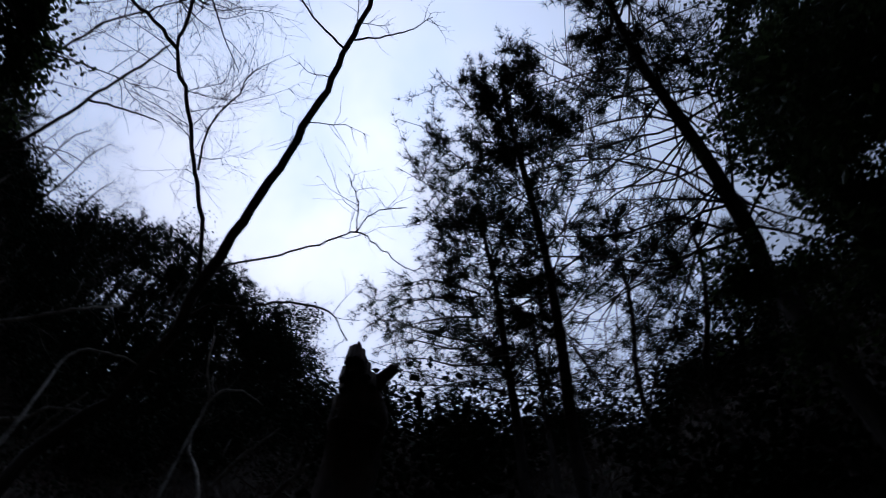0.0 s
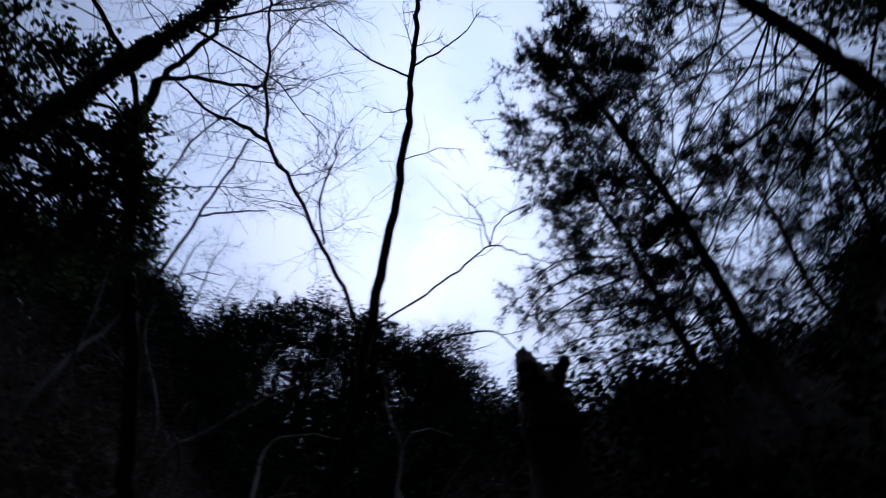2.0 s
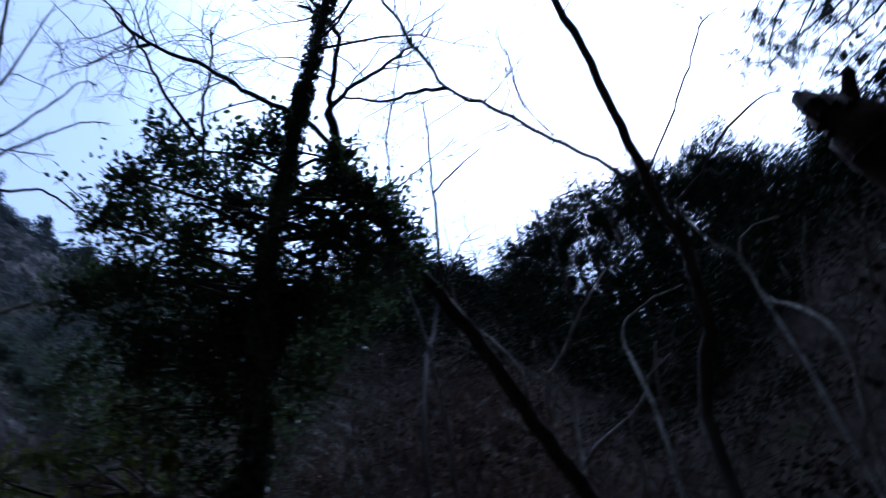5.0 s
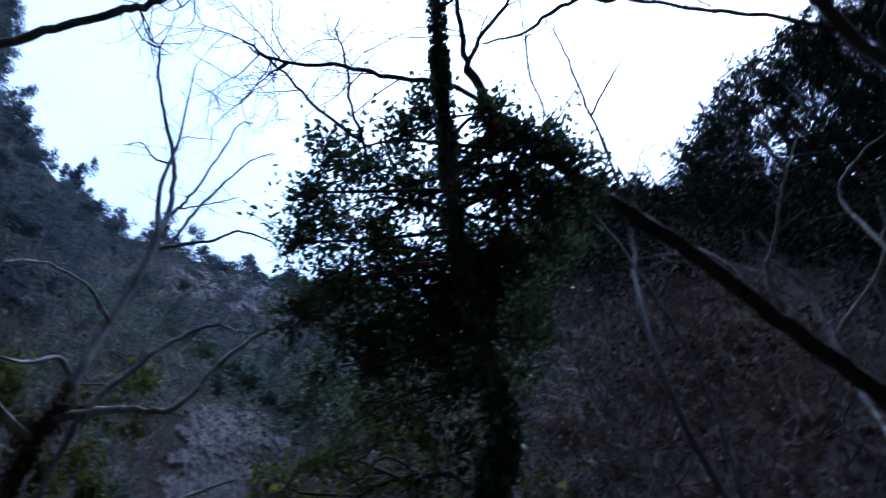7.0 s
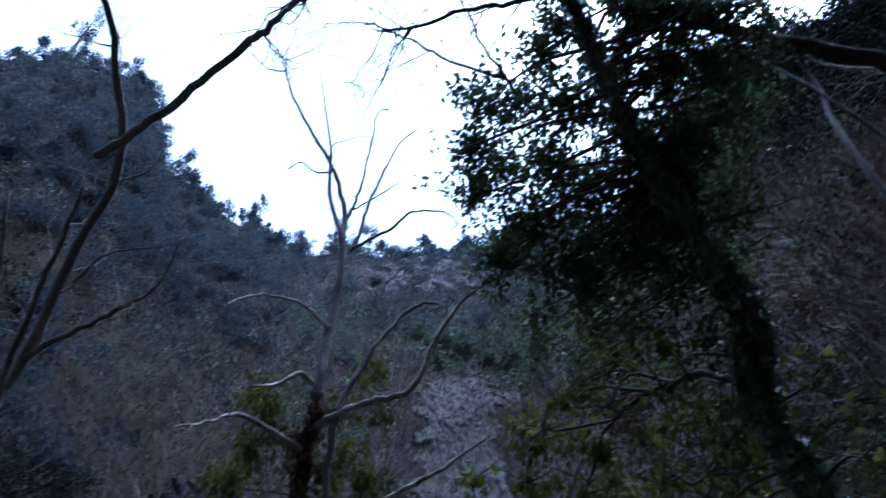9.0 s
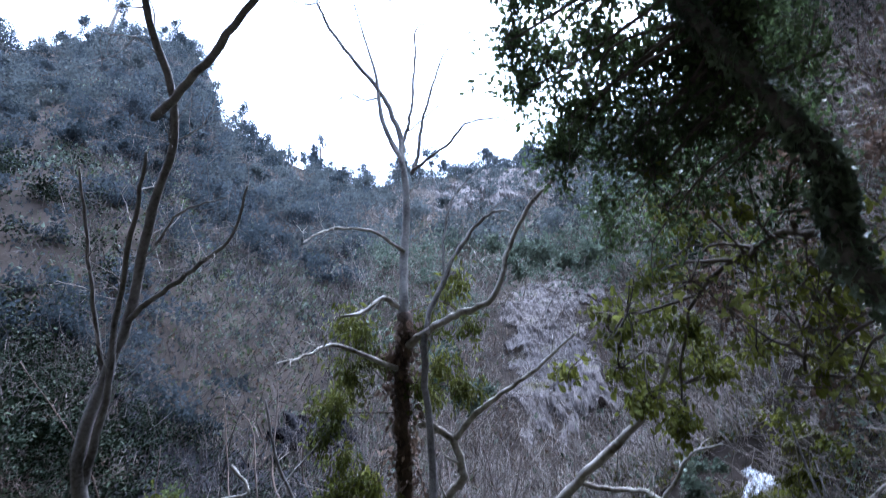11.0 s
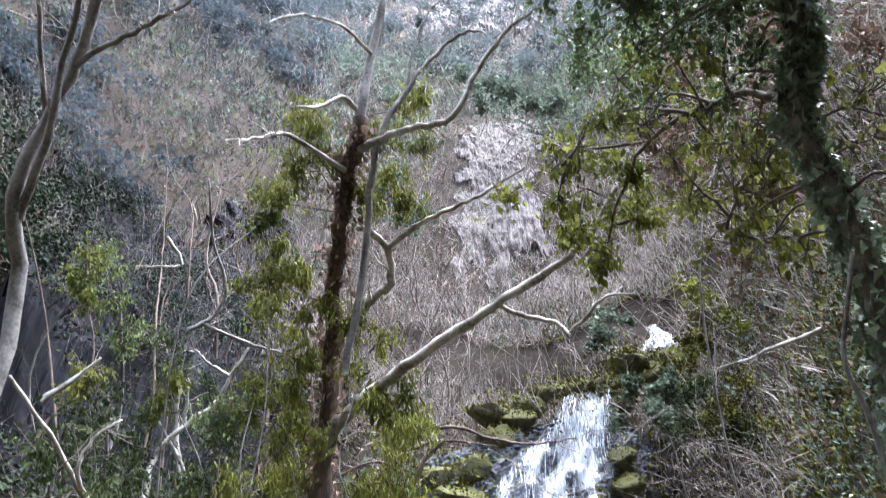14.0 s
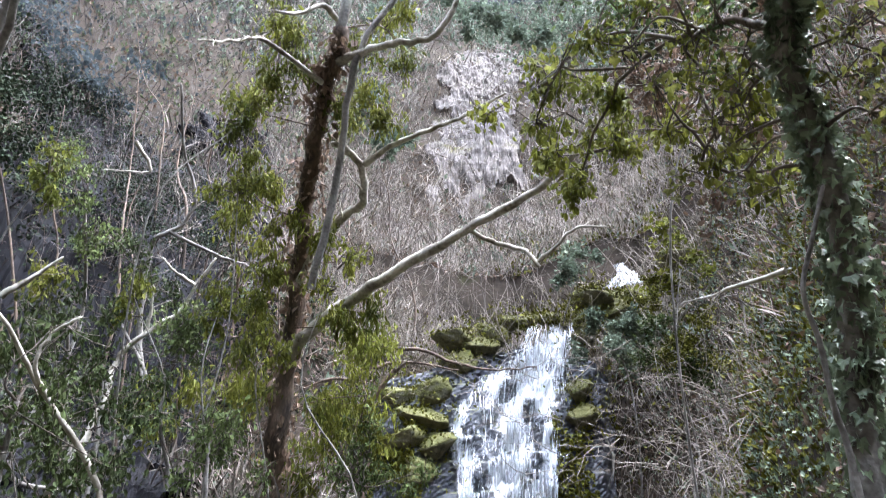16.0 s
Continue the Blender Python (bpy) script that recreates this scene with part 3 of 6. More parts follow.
def leafy(root, clumps, mat, size, per, limbs_from=None, limb_mat=None, flat=0.3, label="", droop=None, shape=(LEAF_V, LEAF_T), loose=True):
    """Sprays of leaves: each clump is a place, a radius and a share of the leaves, held by a thin limb."""
    s, w = Soup(), Soup()
    ragged = []
    for c, rad, share in clumps:
        c = np.array(c, float)
        start = c
        if limbs_from is not None:
            d = np.linalg.norm(limbs_from - c, axis=1)
            start = limbs_from[np.argmin(d + np.maximum(limbs_from[:, 2] - c[2], 0))]
            one = Soup()
            tube(one, spline([start, (start + c) / 2 + rng.randn(3) * 0.06, c], 4), 0.011, 0.004, 5)
            one.part("branch", limb_mat, root)
        if rad < 0.24 or not loose:
            ragged.append((c, c, rad, share))
        else:
            part_ = rng.rand(3) + 0.5
            for f in part_ / part_.sum():
                ragged.append((c, c + rng.randn(3) * rad * (0.5, 0.5, 0.38), rad * (0.45 + 0.9 * f), share * f))
    for hub, c, rad, share in ragged:
        n = int(per * share)
        twigs = 5 + int(6 * share)
        ends = cloud_points(c, rad * 0.9, twigs, 0.1)
        if hub is not c:
            tube(w, [hub, (hub + c) / 2 + rng.randn(3) * 0.03, c], 0.006, 0.004, 3)
        for e in ends:
            q = wander(c, e - c, np.linalg.norm(e - c) * 1.3, 5, 0.25, 0.0)
            tube(w, q, 0.005, 0.002, 3)
            m = max(2, n // twigs)
            u = rng.rand(m) * 3.99
            i = u.astype(int)
            pts = q[i] + (q[i + 1] - q[i]) * (u % 1)[:, None] + rng.randn(m, 3) * rad * 0.16
            leaves(s, pts, size, shape, flat, droop)
    if limb_mat:
        tagged(w.part("twig_spray", limb_mat, root), kind="stuff")
    return tagged(s.part("foliage", mat, root, label, smooth=False), kind="stuff")


def ivy_tree():
    """The ivy-clad tree with its evergreen crown and long hanging sprays."""
    root = thing("ivy_covered_tree", "evergreen tree with an ivy-covered trunk and glossy leaves", "tree")
    pts = [(1.49, 2.57, 1.90), (1.50, 2.50, 2.40), (1.43, 2.34, 2.94), (1.26, 2.19, 3.47), (1.29, 2.02, 3.76), (1.09, 1.77, 4.17), (0.90, 1.52, 4.42), (0.68, 1.08, 4.69), (0.565, 0.84, 4.79), (0.47, 0.63, 4.86), (0.39, 0.46, 4.92), (0.32, 0.28, 5.0)]
    b = np.array(pts[0])
    pts.insert(0, (b[0], b[1], float(height(b[0], b[1])) - 0.1))
    path = spline(pts, 6)
    s = Soup()
    tube(s, path, 0.060, 0.013, 10, 0.2)
    s.part("trunk", M_BARK_GREY, root)
    s = Soup()
    sprout(s, path[len(path) * 3 // 4:], 10, 0.7, 0.006, 2, 0.35, 0.2, 0.0)
    tagged(s.part("twig_spray", M_TWIG_DARK, root), kind="stuff")
    s = Soup()
    for n, lo, hi, size in ((2300, 0.0, 0.45, 0.045), (1200, 0.35, 0.74, 0.040), (700, 0.72, 0.93, 0.026)):
        u = (lo + (hi - lo) * rng.rand(n)) * (len(path) - 2)
        i = u.astype(int)
        a = rng.rand(n) * 2 * math.pi
        rad = 0.028 + (0.02 + 0.085 * rng.rand(n) ** 2.4) * np.clip(1 - u / len(path) * 1.3, 0.06, 1)
        c = path[i] + (path[i + 1] - path[i]) * (u % 1)[:, None] + np.stack([np.cos(a) * rad, np.sin(a) * rad, rng.randn(n) * 0.03], -1)
        out = np.stack([np.cos(a) * 0.5, np.sin(a) * 0.5, np.full(n, -1.0)], -1)
        leaves(s, c, size, (IVY_V, IVY_T), 0.0, out)
    tagged(s.part("ivy", M_IVY, root, "dark ivy leaves hugging the trunk", smooth=False), kind="stuff")
    s = Soup()
    foot = np.array((1.40, 2.46, 1.83))
    foot[2] = float(height(foot[0], foot[1])) - 0.1
    tube(s, spline([foot, (foot + np.array((1.39, 2.46, 1.88))) / 2 + (0.03, 0, 0), (1.39, 2.46, 1.88), (1.34, 2.43, 2.14), (1.31, 2.39, 2.34), (1.26, 2.35, 2.51), (1.30, 2.30, 2.70), (1.34, 2.24, 2.88)], 5), 0.013, 0.008, 7, 0.3)
    s.part("vine_stem", M_BARK_GREY, root, "grey-brown climbing vine stem")
    crown = []
    for t, x, y, d, rad, share in CROWN:
        crown.append(((t, x, y), rad, share))
    leafy(root, crown, M_EVERGREEN, 0.034, 640, path, M_BARK_DARK, 0.2, "dark glossy evergreen leaves", loose=False)
    reach = limb(root, "hanging_limb", [(1.26, 2.16, 3.50), (1.22, 2.46, 3.83), (1.09, 2.78, 4.00), (0.94, 3.17, 4.09), (0.86, 3.52, 4.00), (0.81, 3.76, 3.84)], 0.02, 0.006, M_BARK_DARK, 6, 0.4, 1, twig_mat=M_TWIG_DARK)
    reach = np.vstack([reach, limb(root, "hanging_limb", [(1.29, 2.20, 3.43), (1.32, 2.60, 3.61), (1.28, 2.90, 3.60), (1.26, 3.10, 3.50)], 0.014, 0.005, M_BARK_DARK, 5, 0.4, 1, twig_mat=M_TWIG_DARK), limb(root, "hanging_limb", [(1.09, 2.78, 4.00), (0.83, 3.05, 4.26), (0.63, 3.44, 4.33), (0.53, 3.71, 4.16)], 0.012, 0.005, M_BARK_DARK, 5, 0.4, 1, twig_mat=M_TWIG_DARK)])
    leafy(root, [(c, r, k) for c, r, k in HANGING], M_LEAF, 0.052, 330, reach, M_BARK_DARK, 0.0, "yellow-green drooping leaves", (0, 0, -1))
    leafy(root, OLIVE_SPRAYS, M_OLIVE, 0.047, 28, np.vstack([reach, path[:len(path) // 2]]), M_BARK_DARK, 0.0, "olive lobed leaves on thin hanging twigs", (0, 0, -1), (IVY_V, IVY_T))
    return path


CROWN_TOP = [
    ((0.13, 1.92, 4.98), 0.30, 0.8), ((0.25, 1.73, 5.09), 0.28, 0.8), ((0.47, 1.66, 4.99), 0.30, 1.0), ((0.56, 1.40, 5.01), 0.25, 0.7),
    ((0.64, 1.27, 4.94), 0.22, 0.6), ((0.94, 1.20, 5.02), 0.22, 0.7), ((1.13, 1.27, 5.04), 0.25, 0.8), ((1.36, 1.28, 5.07), 0.25, 0.8),
    ((0.17, 2.13, 4.83), 0.28, 0.8), ((0.34, 2.01, 4.90), 0.32, 1.0), ((0.54, 1.84, 4.76), 0.35, 1.2), ((0.69, 1.58, 4.77), 0.32, 1.2),
]
CROWN_MIDDLE = [
    ((0.92, 1.53, 4.98), 0.30, 1.0), ((1.18, 1.50, 4.91), 0.30, 1.2), ((1.47, 1.51, 5.03), 0.28, 1.0), ((0.34, 2.39, 4.73), 0.30, 1.0),
    ((0.53, 2.16, 4.64), 0.35, 1.4), ((0.74, 1.89, 4.55), 0.38, 1.6), ((1.00, 1.77, 4.69), 0.38, 1.6), ((1.33, 1.78, 4.81), 0.35, 1.4),
    ((1.62, 1.78, 4.93), 0.30, 1.0), ((0.72, 2.35, 4.43), 0.35, 1.2), ((0.95, 2.16, 4.40), 0.38, 1.4), ((1.25, 2.04, 4.52), 0.38, 1.3),
]
CROWN_LOW = [
    ((1.54, 2.06, 4.64), 0.32, 0.9), ((1.09, 1.70, 4.49), 0.3, 1.0), ((1.06, 1.84, 4.39), 0.3, 1.0), ((1.16, 1.75, 4.51), 0.32, 1.2), ((1.01, 1.91, 4.45), 0.32, 1.2),
    ((0.93, 2.43, 4.14), 0.34, 0.6), ((1.21, 2.35, 4.27), 0.36, 0.6), ((1.52, 2.31, 4.44), 0.35, 0.6), ((1.17, 2.52, 3.93), 0.32, 0.4), ((1.50, 2.48, 4.12), 0.34, 0.4),
]
CROWN_SKIRT = [
    ((1.00, 1.28, 4.94), 0.26, 0.45), ((1.13, 1.24, 4.93), 0.26, 0.45), ((1.25, 1.19, 4.90), 0.25, 0.45), ((1.42, 1.17, 4.85), 0.22, 0.40), ((1.30, 1.35, 4.81), 0.28, 0.45), ((1.46, 1.30, 4.76), 0.26, 0.40), ((1.16, 1.41, 4.83), 0.28, 0.45), ((1.58, 1.20, 4.76), 0.20, 0.30), ((0.98, 1.45, 4.86), 0.30, 0.45),
    ((0.33, 2.41, 4.59), 0.28, 0.50), ((0.59, 2.35, 4.47), 0.33, 0.62), ((0.80, 2.12, 4.49), 0.35, 0.74), ((0.76, 2.46, 4.32), 0.3, 0.56), ((1.00, 2.14, 4.27), 0.33, 0.62), ((1.20, 1.80, 4.34), 0.33, 0.62),
    ((1.28, 1.62, 4.56), 0.33, 0.62), ((0.47, 2.59, 4.40), 0.28, 0.43), ((1.24, 2.03, 4.12), 0.3, 0.43), ((1.39, 1.84, 4.22), 0.28, 0.43), ((1.34, 1.42, 4.66), 0.28, 0.50), ((0.40, 2.19, 4.64), 0.3, 0.62),
    ((0.51, 2.77, 4.40), 0.22, 0.31), ((0.70, 2.69, 4.15), 0.26, 0.31), ((1.09, 2.11, 4.15), 0.28, 0.43), ((1.15, 2.15, 3.77), 0.22, 0.25),
]
CROWN = [(p[0] + max(0.0, 0.11 * (1.0 - p[0])), p[1], p[2], 0, r, k) for p, r, k in CROWN_TOP + CROWN_MIDDLE + CROWN_LOW + CROWN_SKIRT]
HANGING = [(c, r, k) for c, r, k in (
    ((0.54, 3.53, 4.40), 0.28, 1.0), ((0.70, 3.67, 4.18), 0.30, 1.2), ((0.54, 3.82, 4.19), 0.24, 0.8), ((0.83, 3.70, 3.92), 0.26, 1.0), ((0.80, 3.90, 3.81), 0.2, 0.8), ((0.94, 3.42, 4.10), 0.22, 0.7),
    ((0.79, 3.14, 4.33), 0.26, 0.8), ((0.97, 2.97, 4.31), 0.26, 0.8), ((1.17, 3.29, 3.83), 0.22, 0.35), ((1.29, 3.09, 3.87), 0.24, 0.35), ((1.33, 2.82, 3.84), 0.24, 0.35),
    ((1.17, 2.82, 4.08), 0.26, 0.4), ((1.42, 2.85, 3.57), 0.24, 0.3), ((1.36, 3.07, 3.49), 0.2, 0.25), ((1.29, 2.47, 3.78), 0.25, 0.5), ((1.44, 2.82, 3.22), 0.2, 0.25))]

OLIVE_SPRAYS = [
    ((0.84, 2.88, 4.00), 0.2, 0.8), ((0.99, 2.87, 3.79), 0.2, 0.8), ((1.06, 2.98, 3.61), 0.2, 0.7), ((1.17, 2.70, 3.74), 0.2, 0.8), ((1.19, 2.74, 3.51), 0.22, 0.8), ((1.23, 2.71, 3.34), 0.2, 0.7),
    ((1.12, 2.98, 3.39), 0.16, 0.5), ((1.30, 2.57, 3.49), 0.2, 0.8), ((1.29, 2.44, 3.65), 0.22, 0.9), ((1.16, 2.67, 3.94), 0.2, 0.8), ((1.31, 2.74, 3.25), 0.16, 0.5), ((1.40, 2.65, 3.12), 0.16, 0.5),
    ((1.06, 2.85, 4.10), 0.18, 0.6), ((1.50, 2.15, 3.51), 0.25, 0.8), ((1.61, 2.29, 3.25), 0.2, 0.6), ((1.44, 2.20, 3.33), 0.2, 0.6), ((0.88, 2.44, 4.21), 0.25, 0.8), ((0.55, 2.99, 3.97), 0.2, 0.5), ((0.84, 2.73, 3.89), 0.2, 0.5),
]


def second_stem():
    """Long leaning trunk that forks beside the ivy tree."""
    root = thing("leaning_tree", "dark leaning bare tree trunk forking into many fine twigs", "tree")
    fk = (0.83, 1.08, 5.20)
    p = [(3.69, 1.81, 4.47), (3.25, 1.70, 4.56), (2.82, 1.63, 4.73), (2.33, 1.53, 4.91), (1.84, 1.44, 5.01), (1.34, 1.31, 5.06), (1.05, 1.22, 5.14), fk]
    b = np.array(p[0]) + (np.array(p[0]) - np.array(p[1])) * 1.2
    g = np.array(p[0]) + (np.array(p[0]) - np.array(p[1])) * 2.6
    p.insert(0, b - (0, 0, 0.3))
    p.insert(0, (g[0], g[1], float(height(g[0], g[1])) - 0.2))
    limb(root, "trunk", p, 0.07, 0.025, M_BARK_DARK, 8, 0.6, 1, sides=8, twig_mat=M_TWIG, first=0.3, twig_r=0.006)
    limb(root, "branch", [fk, (0.73, 0.91, 5.17), (0.59, 0.70, 5.16), (0.38, 0.71, 5.08)], 0.018, 0.006, M_BARK_DARK, 12, 0.6, 2, twig_mat=M_TWIG_DARK, twig_r=0.004)
    limb(root, "branch", [fk, (0.84, 0.93, 5.25), (0.91, 0.71, 5.30), (0.95, 0.54, 5.33)], 0.014, 0.005, M_BARK_DARK, 10, 0.5, 2, twig_mat=M_TWIG_DARK, twig_r=0.004)
    limb(root, "branch", [(1.05, 1.21, 5.15), (0.74, 1.15, 5.09), (0.46, 1.17, 5.01), (0.24, 1.16, 4.93), (-0.03, 1.23, 4.91), (-0.21, 1.16, 4.82)], 0.016, 0.005, M_BARK_DARK, 14, 0.6, 2, twig_mat=M_TWIG_DARK, twig_r=0.004)
    limb(root, "branch", [(0.48, 1.58, 4.92), (0.33, 1.35, 4.95), (0.24, 1.18, 5.03), (0.15, 1.06, 5.08)], 0.010, 0.004, M_BARK_DARK, 8, 0.5, 1, twig_mat=M_TWIG_DARK, twig_r=0.003)
    limb(root, "branch", [(0.43, 1.52, 4.96), (0.17, 1.45, 5.02), (-0.02, 1.31, 4.98), (-0.20, 1.25, 5.00)], 0.010, 0.004, M_BARK_DARK, 8, 0.5, 1, twig_mat=M_TWIG_DARK, twig_r=0.003)


def main_tree():
    """The brown-barked tree before the waterfall, with pale boughs, clinging leaves and a bare top."""
    root = thing("half_bare_tree", "brown-barked tree with pale crooked boughs and clinging green leaves", "tree")
    snag = (-1.10, 5.54, 6.40)
    p = [(-1.66, 8.08, 2.39), (-1.65, 7.82, 3.34), (-1.56, 7.37, 4.47), (-1.46, 6.82, 5.43), (-1.30, 6.10, 6.02), snag, (-1.02, 5.43, 7.10), (-0.91, 5.28, 7.78), (-0.90, 5.16, 8.30), (-0.99, 5.13, 8.65), (-1.07, 5.05, 9.03), (-1.08, 4.99, 9.45), (-1.09, 4.93, 9.90), (-1.18, 4.84, 10.61), (-1.31, 4.75, 11.67)]
    b = np.array(p[0])
    p.insert(0, (b[0], b[1], float(height(b[0], b[1])) - 0.2))
    path = spline(p, 5)
    k = 5 * 6
    s = Soup()
    tube(s, path[:k + 1] + rng.randn(k + 1, 3) * 0.022, 0.125, 0.07, 10, 0.5)
    s.part("trunk", M_BARK_BROWN, root, "dark brown peeling bark")
    s = Soup()
    tube(s, path[k:], 0.05, 0.008, 7, 0.2)
    top = s.part("bare_top", M_BARK_GREY, root)
    s = Soup()
    sprout(s, path[k + 8:], 11, 0.55, 0.005, 1, 0.4, 0.2, 0.0)
    tagged(s.part("twig_spray", M_TWIG, top), kind="stuff")
    s = Soup()
    u = rng.rand(1500) * (k - 3) + 2
    i = u.astype(int)
    c = path[i] + (path[i + 1] - path[i]) * (u % 1)[:, None] + rng.randn(1500, 3) * (0.09, 0.09, 0.02)
    leaves(s, c, 0.09, (LEAF_V, LEAF_T), 0.0, (0, 0, -1), 0.5)
    tagged(s.part("shredded_bark", M_DEAD_LEAF, root, "hanging shreds of bark and dead leaves", smooth=False), kind="stuff")
    B = M_BARK_PALE
    a = [(-1.64, 7.63, 3.66), (-1.27, 7.29, 3.98), (-0.80, 6.94, 4.22), (-0.34, 6.58, 4.40), (0.19, 6.25, 4.64), (0.73, 5.88, 4.83), (1.04, 5.52, 4.96), (1.23, 5.09, 5.18)]
    limb(root, "bough", a, 0.075, 0.022, B, 0, sides=8, rough=0.25)
    limb(root, "bough", [(0.23, 6.25, 4.65), (0.50, 6.19, 4.50), (0.76, 6.11, 4.39), (0.87, 6.06, 4.23)], 0.024, 0.02, B, 3, 0.3, 0, rough=0.25)
    limb(root, "bough", [(0.84, 6.10, 4.26), (1.02, 5.96, 4.39), (1.18, 5.86, 4.53), (1.43, 5.80, 4.53)], 0.022, 0.010, B, 4, 0.4, 1, twig_r=0.005)
    limb(root, "bough", [(-1.56, 7.39, 4.42), (-1.36, 7.14, 4.85), (-1.09, 6.96, 5.08), (-0.87, 6.81, 5.20), (-0.90, 6.64, 5.49), (-1.07, 6.51, 5.66), (-1.20, 6.47, 5.68)], 0.055, 0.035, B, 4, 0.4, 0, rough=0.3)
    limb(root, "bough", [(-0.90, 6.62, 5.52), (-0.61, 6.45, 5.67), (-0.32, 6.30, 5.74), (0.02, 6.14, 5.81), (0.30, 6.04, 5.93), (0.53, 5.86, 5.98)], 0.036, 0.012, B, 8, 0.5, 1, twig_r=0.006)
    limb(root, "bough", [(-1.14, 5.75, 6.16), (-0.86, 5.66, 6.24), (-0.59, 5.55, 6.25), (-0.18, 5.38, 6.24), (0.08, 5.18, 6.67), (0.38, 4.97, 6.99), (0.68, 4.83, 7.11)], 0.045, 0.016, B, 8, 0.6, 1, rough=0.25, twig_r=0.006)
    limb(root, "bough", [(-1.08, 5.58, 6.43), (-1.25, 5.35, 6.50), (-1.42, 5.20, 6.24), (-1.60, 5.05, 6.12)], 0.032, 0.012, B, 3, 0.4, 1, rough=0.4, twig_r=0.005)
    limb(root, "bough", [(-1.28, 5.90, 6.02), (-1.69, 5.23, 5.93), (-1.86, 4.96, 5.69), (-2.05, 4.67, 5.43)], 0.028, 0.008, B, 6, 0.5, 1, twig_r=0.005)
    limb(root, "bough", [(-1.00, 5.39, 7.11), (-1.31, 5.13, 7.26), (-1.66, 4.81, 7.07), (-1.81, 4.55, 6.69)], 0.022, 0.008, B, 6, 0.5, 1, twig_r=0.005)
    limb(root, "dark_stem", [(-1.25, 6.60, 4.10), (-1.07, 6.20, 5.16), (-0.96, 5.71, 6.10), (-0.62, 5.55, 6.82), (-0.28, 5.48, 7.27), (-0.02, 5.38, 7.40), (0.17, 5.28, 7.24)], 0.042, 0.012, M_BARK_GREY, 10, 0.5, 1, rough=0.2, twig_r=0.005)
    limb(root, "branch", [(-0.64, 5.55, 6.82), (-0.58, 5.45, 7.22), (-0.42, 5.37, 7.71), (-0.04, 5.28, 8.05)], 0.020, 0.006, M_BARK_GREY, 6, 0.5, 1, twig_r=0.004)
    limb(root, "branch", [(-0.79, 5.16, 8.12), (-0.68, 5.12, 8.14), (-0.31, 5.09, 8.37), (-0.10, 5.03, 8.56), (0.28, 4.97, 8.46), (0.43, 4.89, 8.11)], 0.022, 0.007, M_BARK_GREY, 6, 0.45, 1, rough=0.2, twig_r=0.004)
    for q, r0, r1, w in (
            ([(-0.90, 5.16, 8.32), (-0.88, 5.15, 8.72), (-0.96, 5.07, 9.17), (-1.10, 4.98, 9.65), (-1.35, 4.86, 10.20), (-1.61, 4.73, 10.85), (-1.78, 4.60, 11.47)], 0.038, 0.016, 9),
            ([(-1.78, 4.60, 11.47), (-1.98, 4.46, 11.30), (-2.22, 4.29, 11.47)], 0.014, 0.005, 5),
            ([(-1.78, 4.60, 11.47), (-1.80, 4.52, 12.10)], 0.012, 0.004, 4),
            ([(-0.88, 5.16, 8.45), (-0.84, 5.15, 8.72), (-0.75, 5.11, 8.95), (-0.67, 5.06, 9.44), (-0.56, 5.01, 10.21), (-0.50, 4.95, 10.73), (-0.34, 4.91, 10.82)], 0.024, 0.007, 7),
            ([(-0.80, 5.18, 8.10), (-0.73, 5.17, 8.29), (-0.67, 5.12, 8.49), (-0.59, 5.07, 8.88), (-0.44, 5.02, 9.30), (-0.21, 4.97, 9.96), (0.04, 4.91, 10.22)], 0.026, 0.007, 9),
            ([(-0.84, 5.15, 8.78), (-0.60, 5.13, 8.96), (-0.38, 5.08, 9.10), (-0.21, 5.03, 9.20)], 0.011, 0.005, 6),
            ([(-1.08, 5.00, 9.44), (-1.26, 4.98, 9.43), (-1.44, 4.90, 9.55), (-1.56, 4.80, 9.25)], 0.015, 0.005, 5),
            ([(-1.09, 4.93, 9.90), (-1.02, 4.98, 10.10), (-0.67, 5.00, 10.27)], 0.009, 0.004, 4)):
        limb(root, "upright_stem", q, r0, r1, M_BARK_GREY, w, 0.45, 1, rough=0.2, twig_r=0.004)
    clumps = []
    for c, r, kk in (((-1.98, 6.19, 5.82), 0.32, 0.8), ((-1.66, 6.01, 6.19), 0.35, 1.0), ((-1.15, 5.74, 6.50), 0.35, 1.0), ((-0.70, 5.73, 6.60), 0.3, 0.8), ((-2.02, 6.57, 5.18), 0.32, 0.8), ((-1.64, 6.56, 5.40), 0.28, 0.7), ((-0.87, 6.40, 6.04), 0.3, 0.7), ((-1.14, 6.15, 5.99), 0.3, 0.8), ((-1.91, 7.06, 4.20), 0.35, 0.9), ((-0.96, 8.06, 4.03), 0.42, 1.3), ((-0.78, 7.05, 3.95), 0.3, 0.8), ((-1.16, 8.29, 3.49), 0.42, 1.2), ((-2.20, 7.91, 3.72), 0.4, 1.1), ((-2.24, 7.96, 2.98), 0.5, 1.5), ((-1.08, 8.34, 2.75), 0.5, 1.4), ((-0.69, 7.36, 3.28), 0.35, 0.8), ((-1.80, 6.95, 4.80), 0.25, 0.5), ((-1.03, 7.04, 4.69), 0.25, 0.5)):
        clumps.append((c, r, kk))
    leafy(root, [(c, r * 1.25, kk * 1.5) for c, r, kk in clumps], M_LEAF, 0.085, 480, path[:k + 1], M_BARK_BROWN, 0.2, "yellow-green drooping leaves", (0, 0, -1.0), (LANCE_V, LEAF_T))


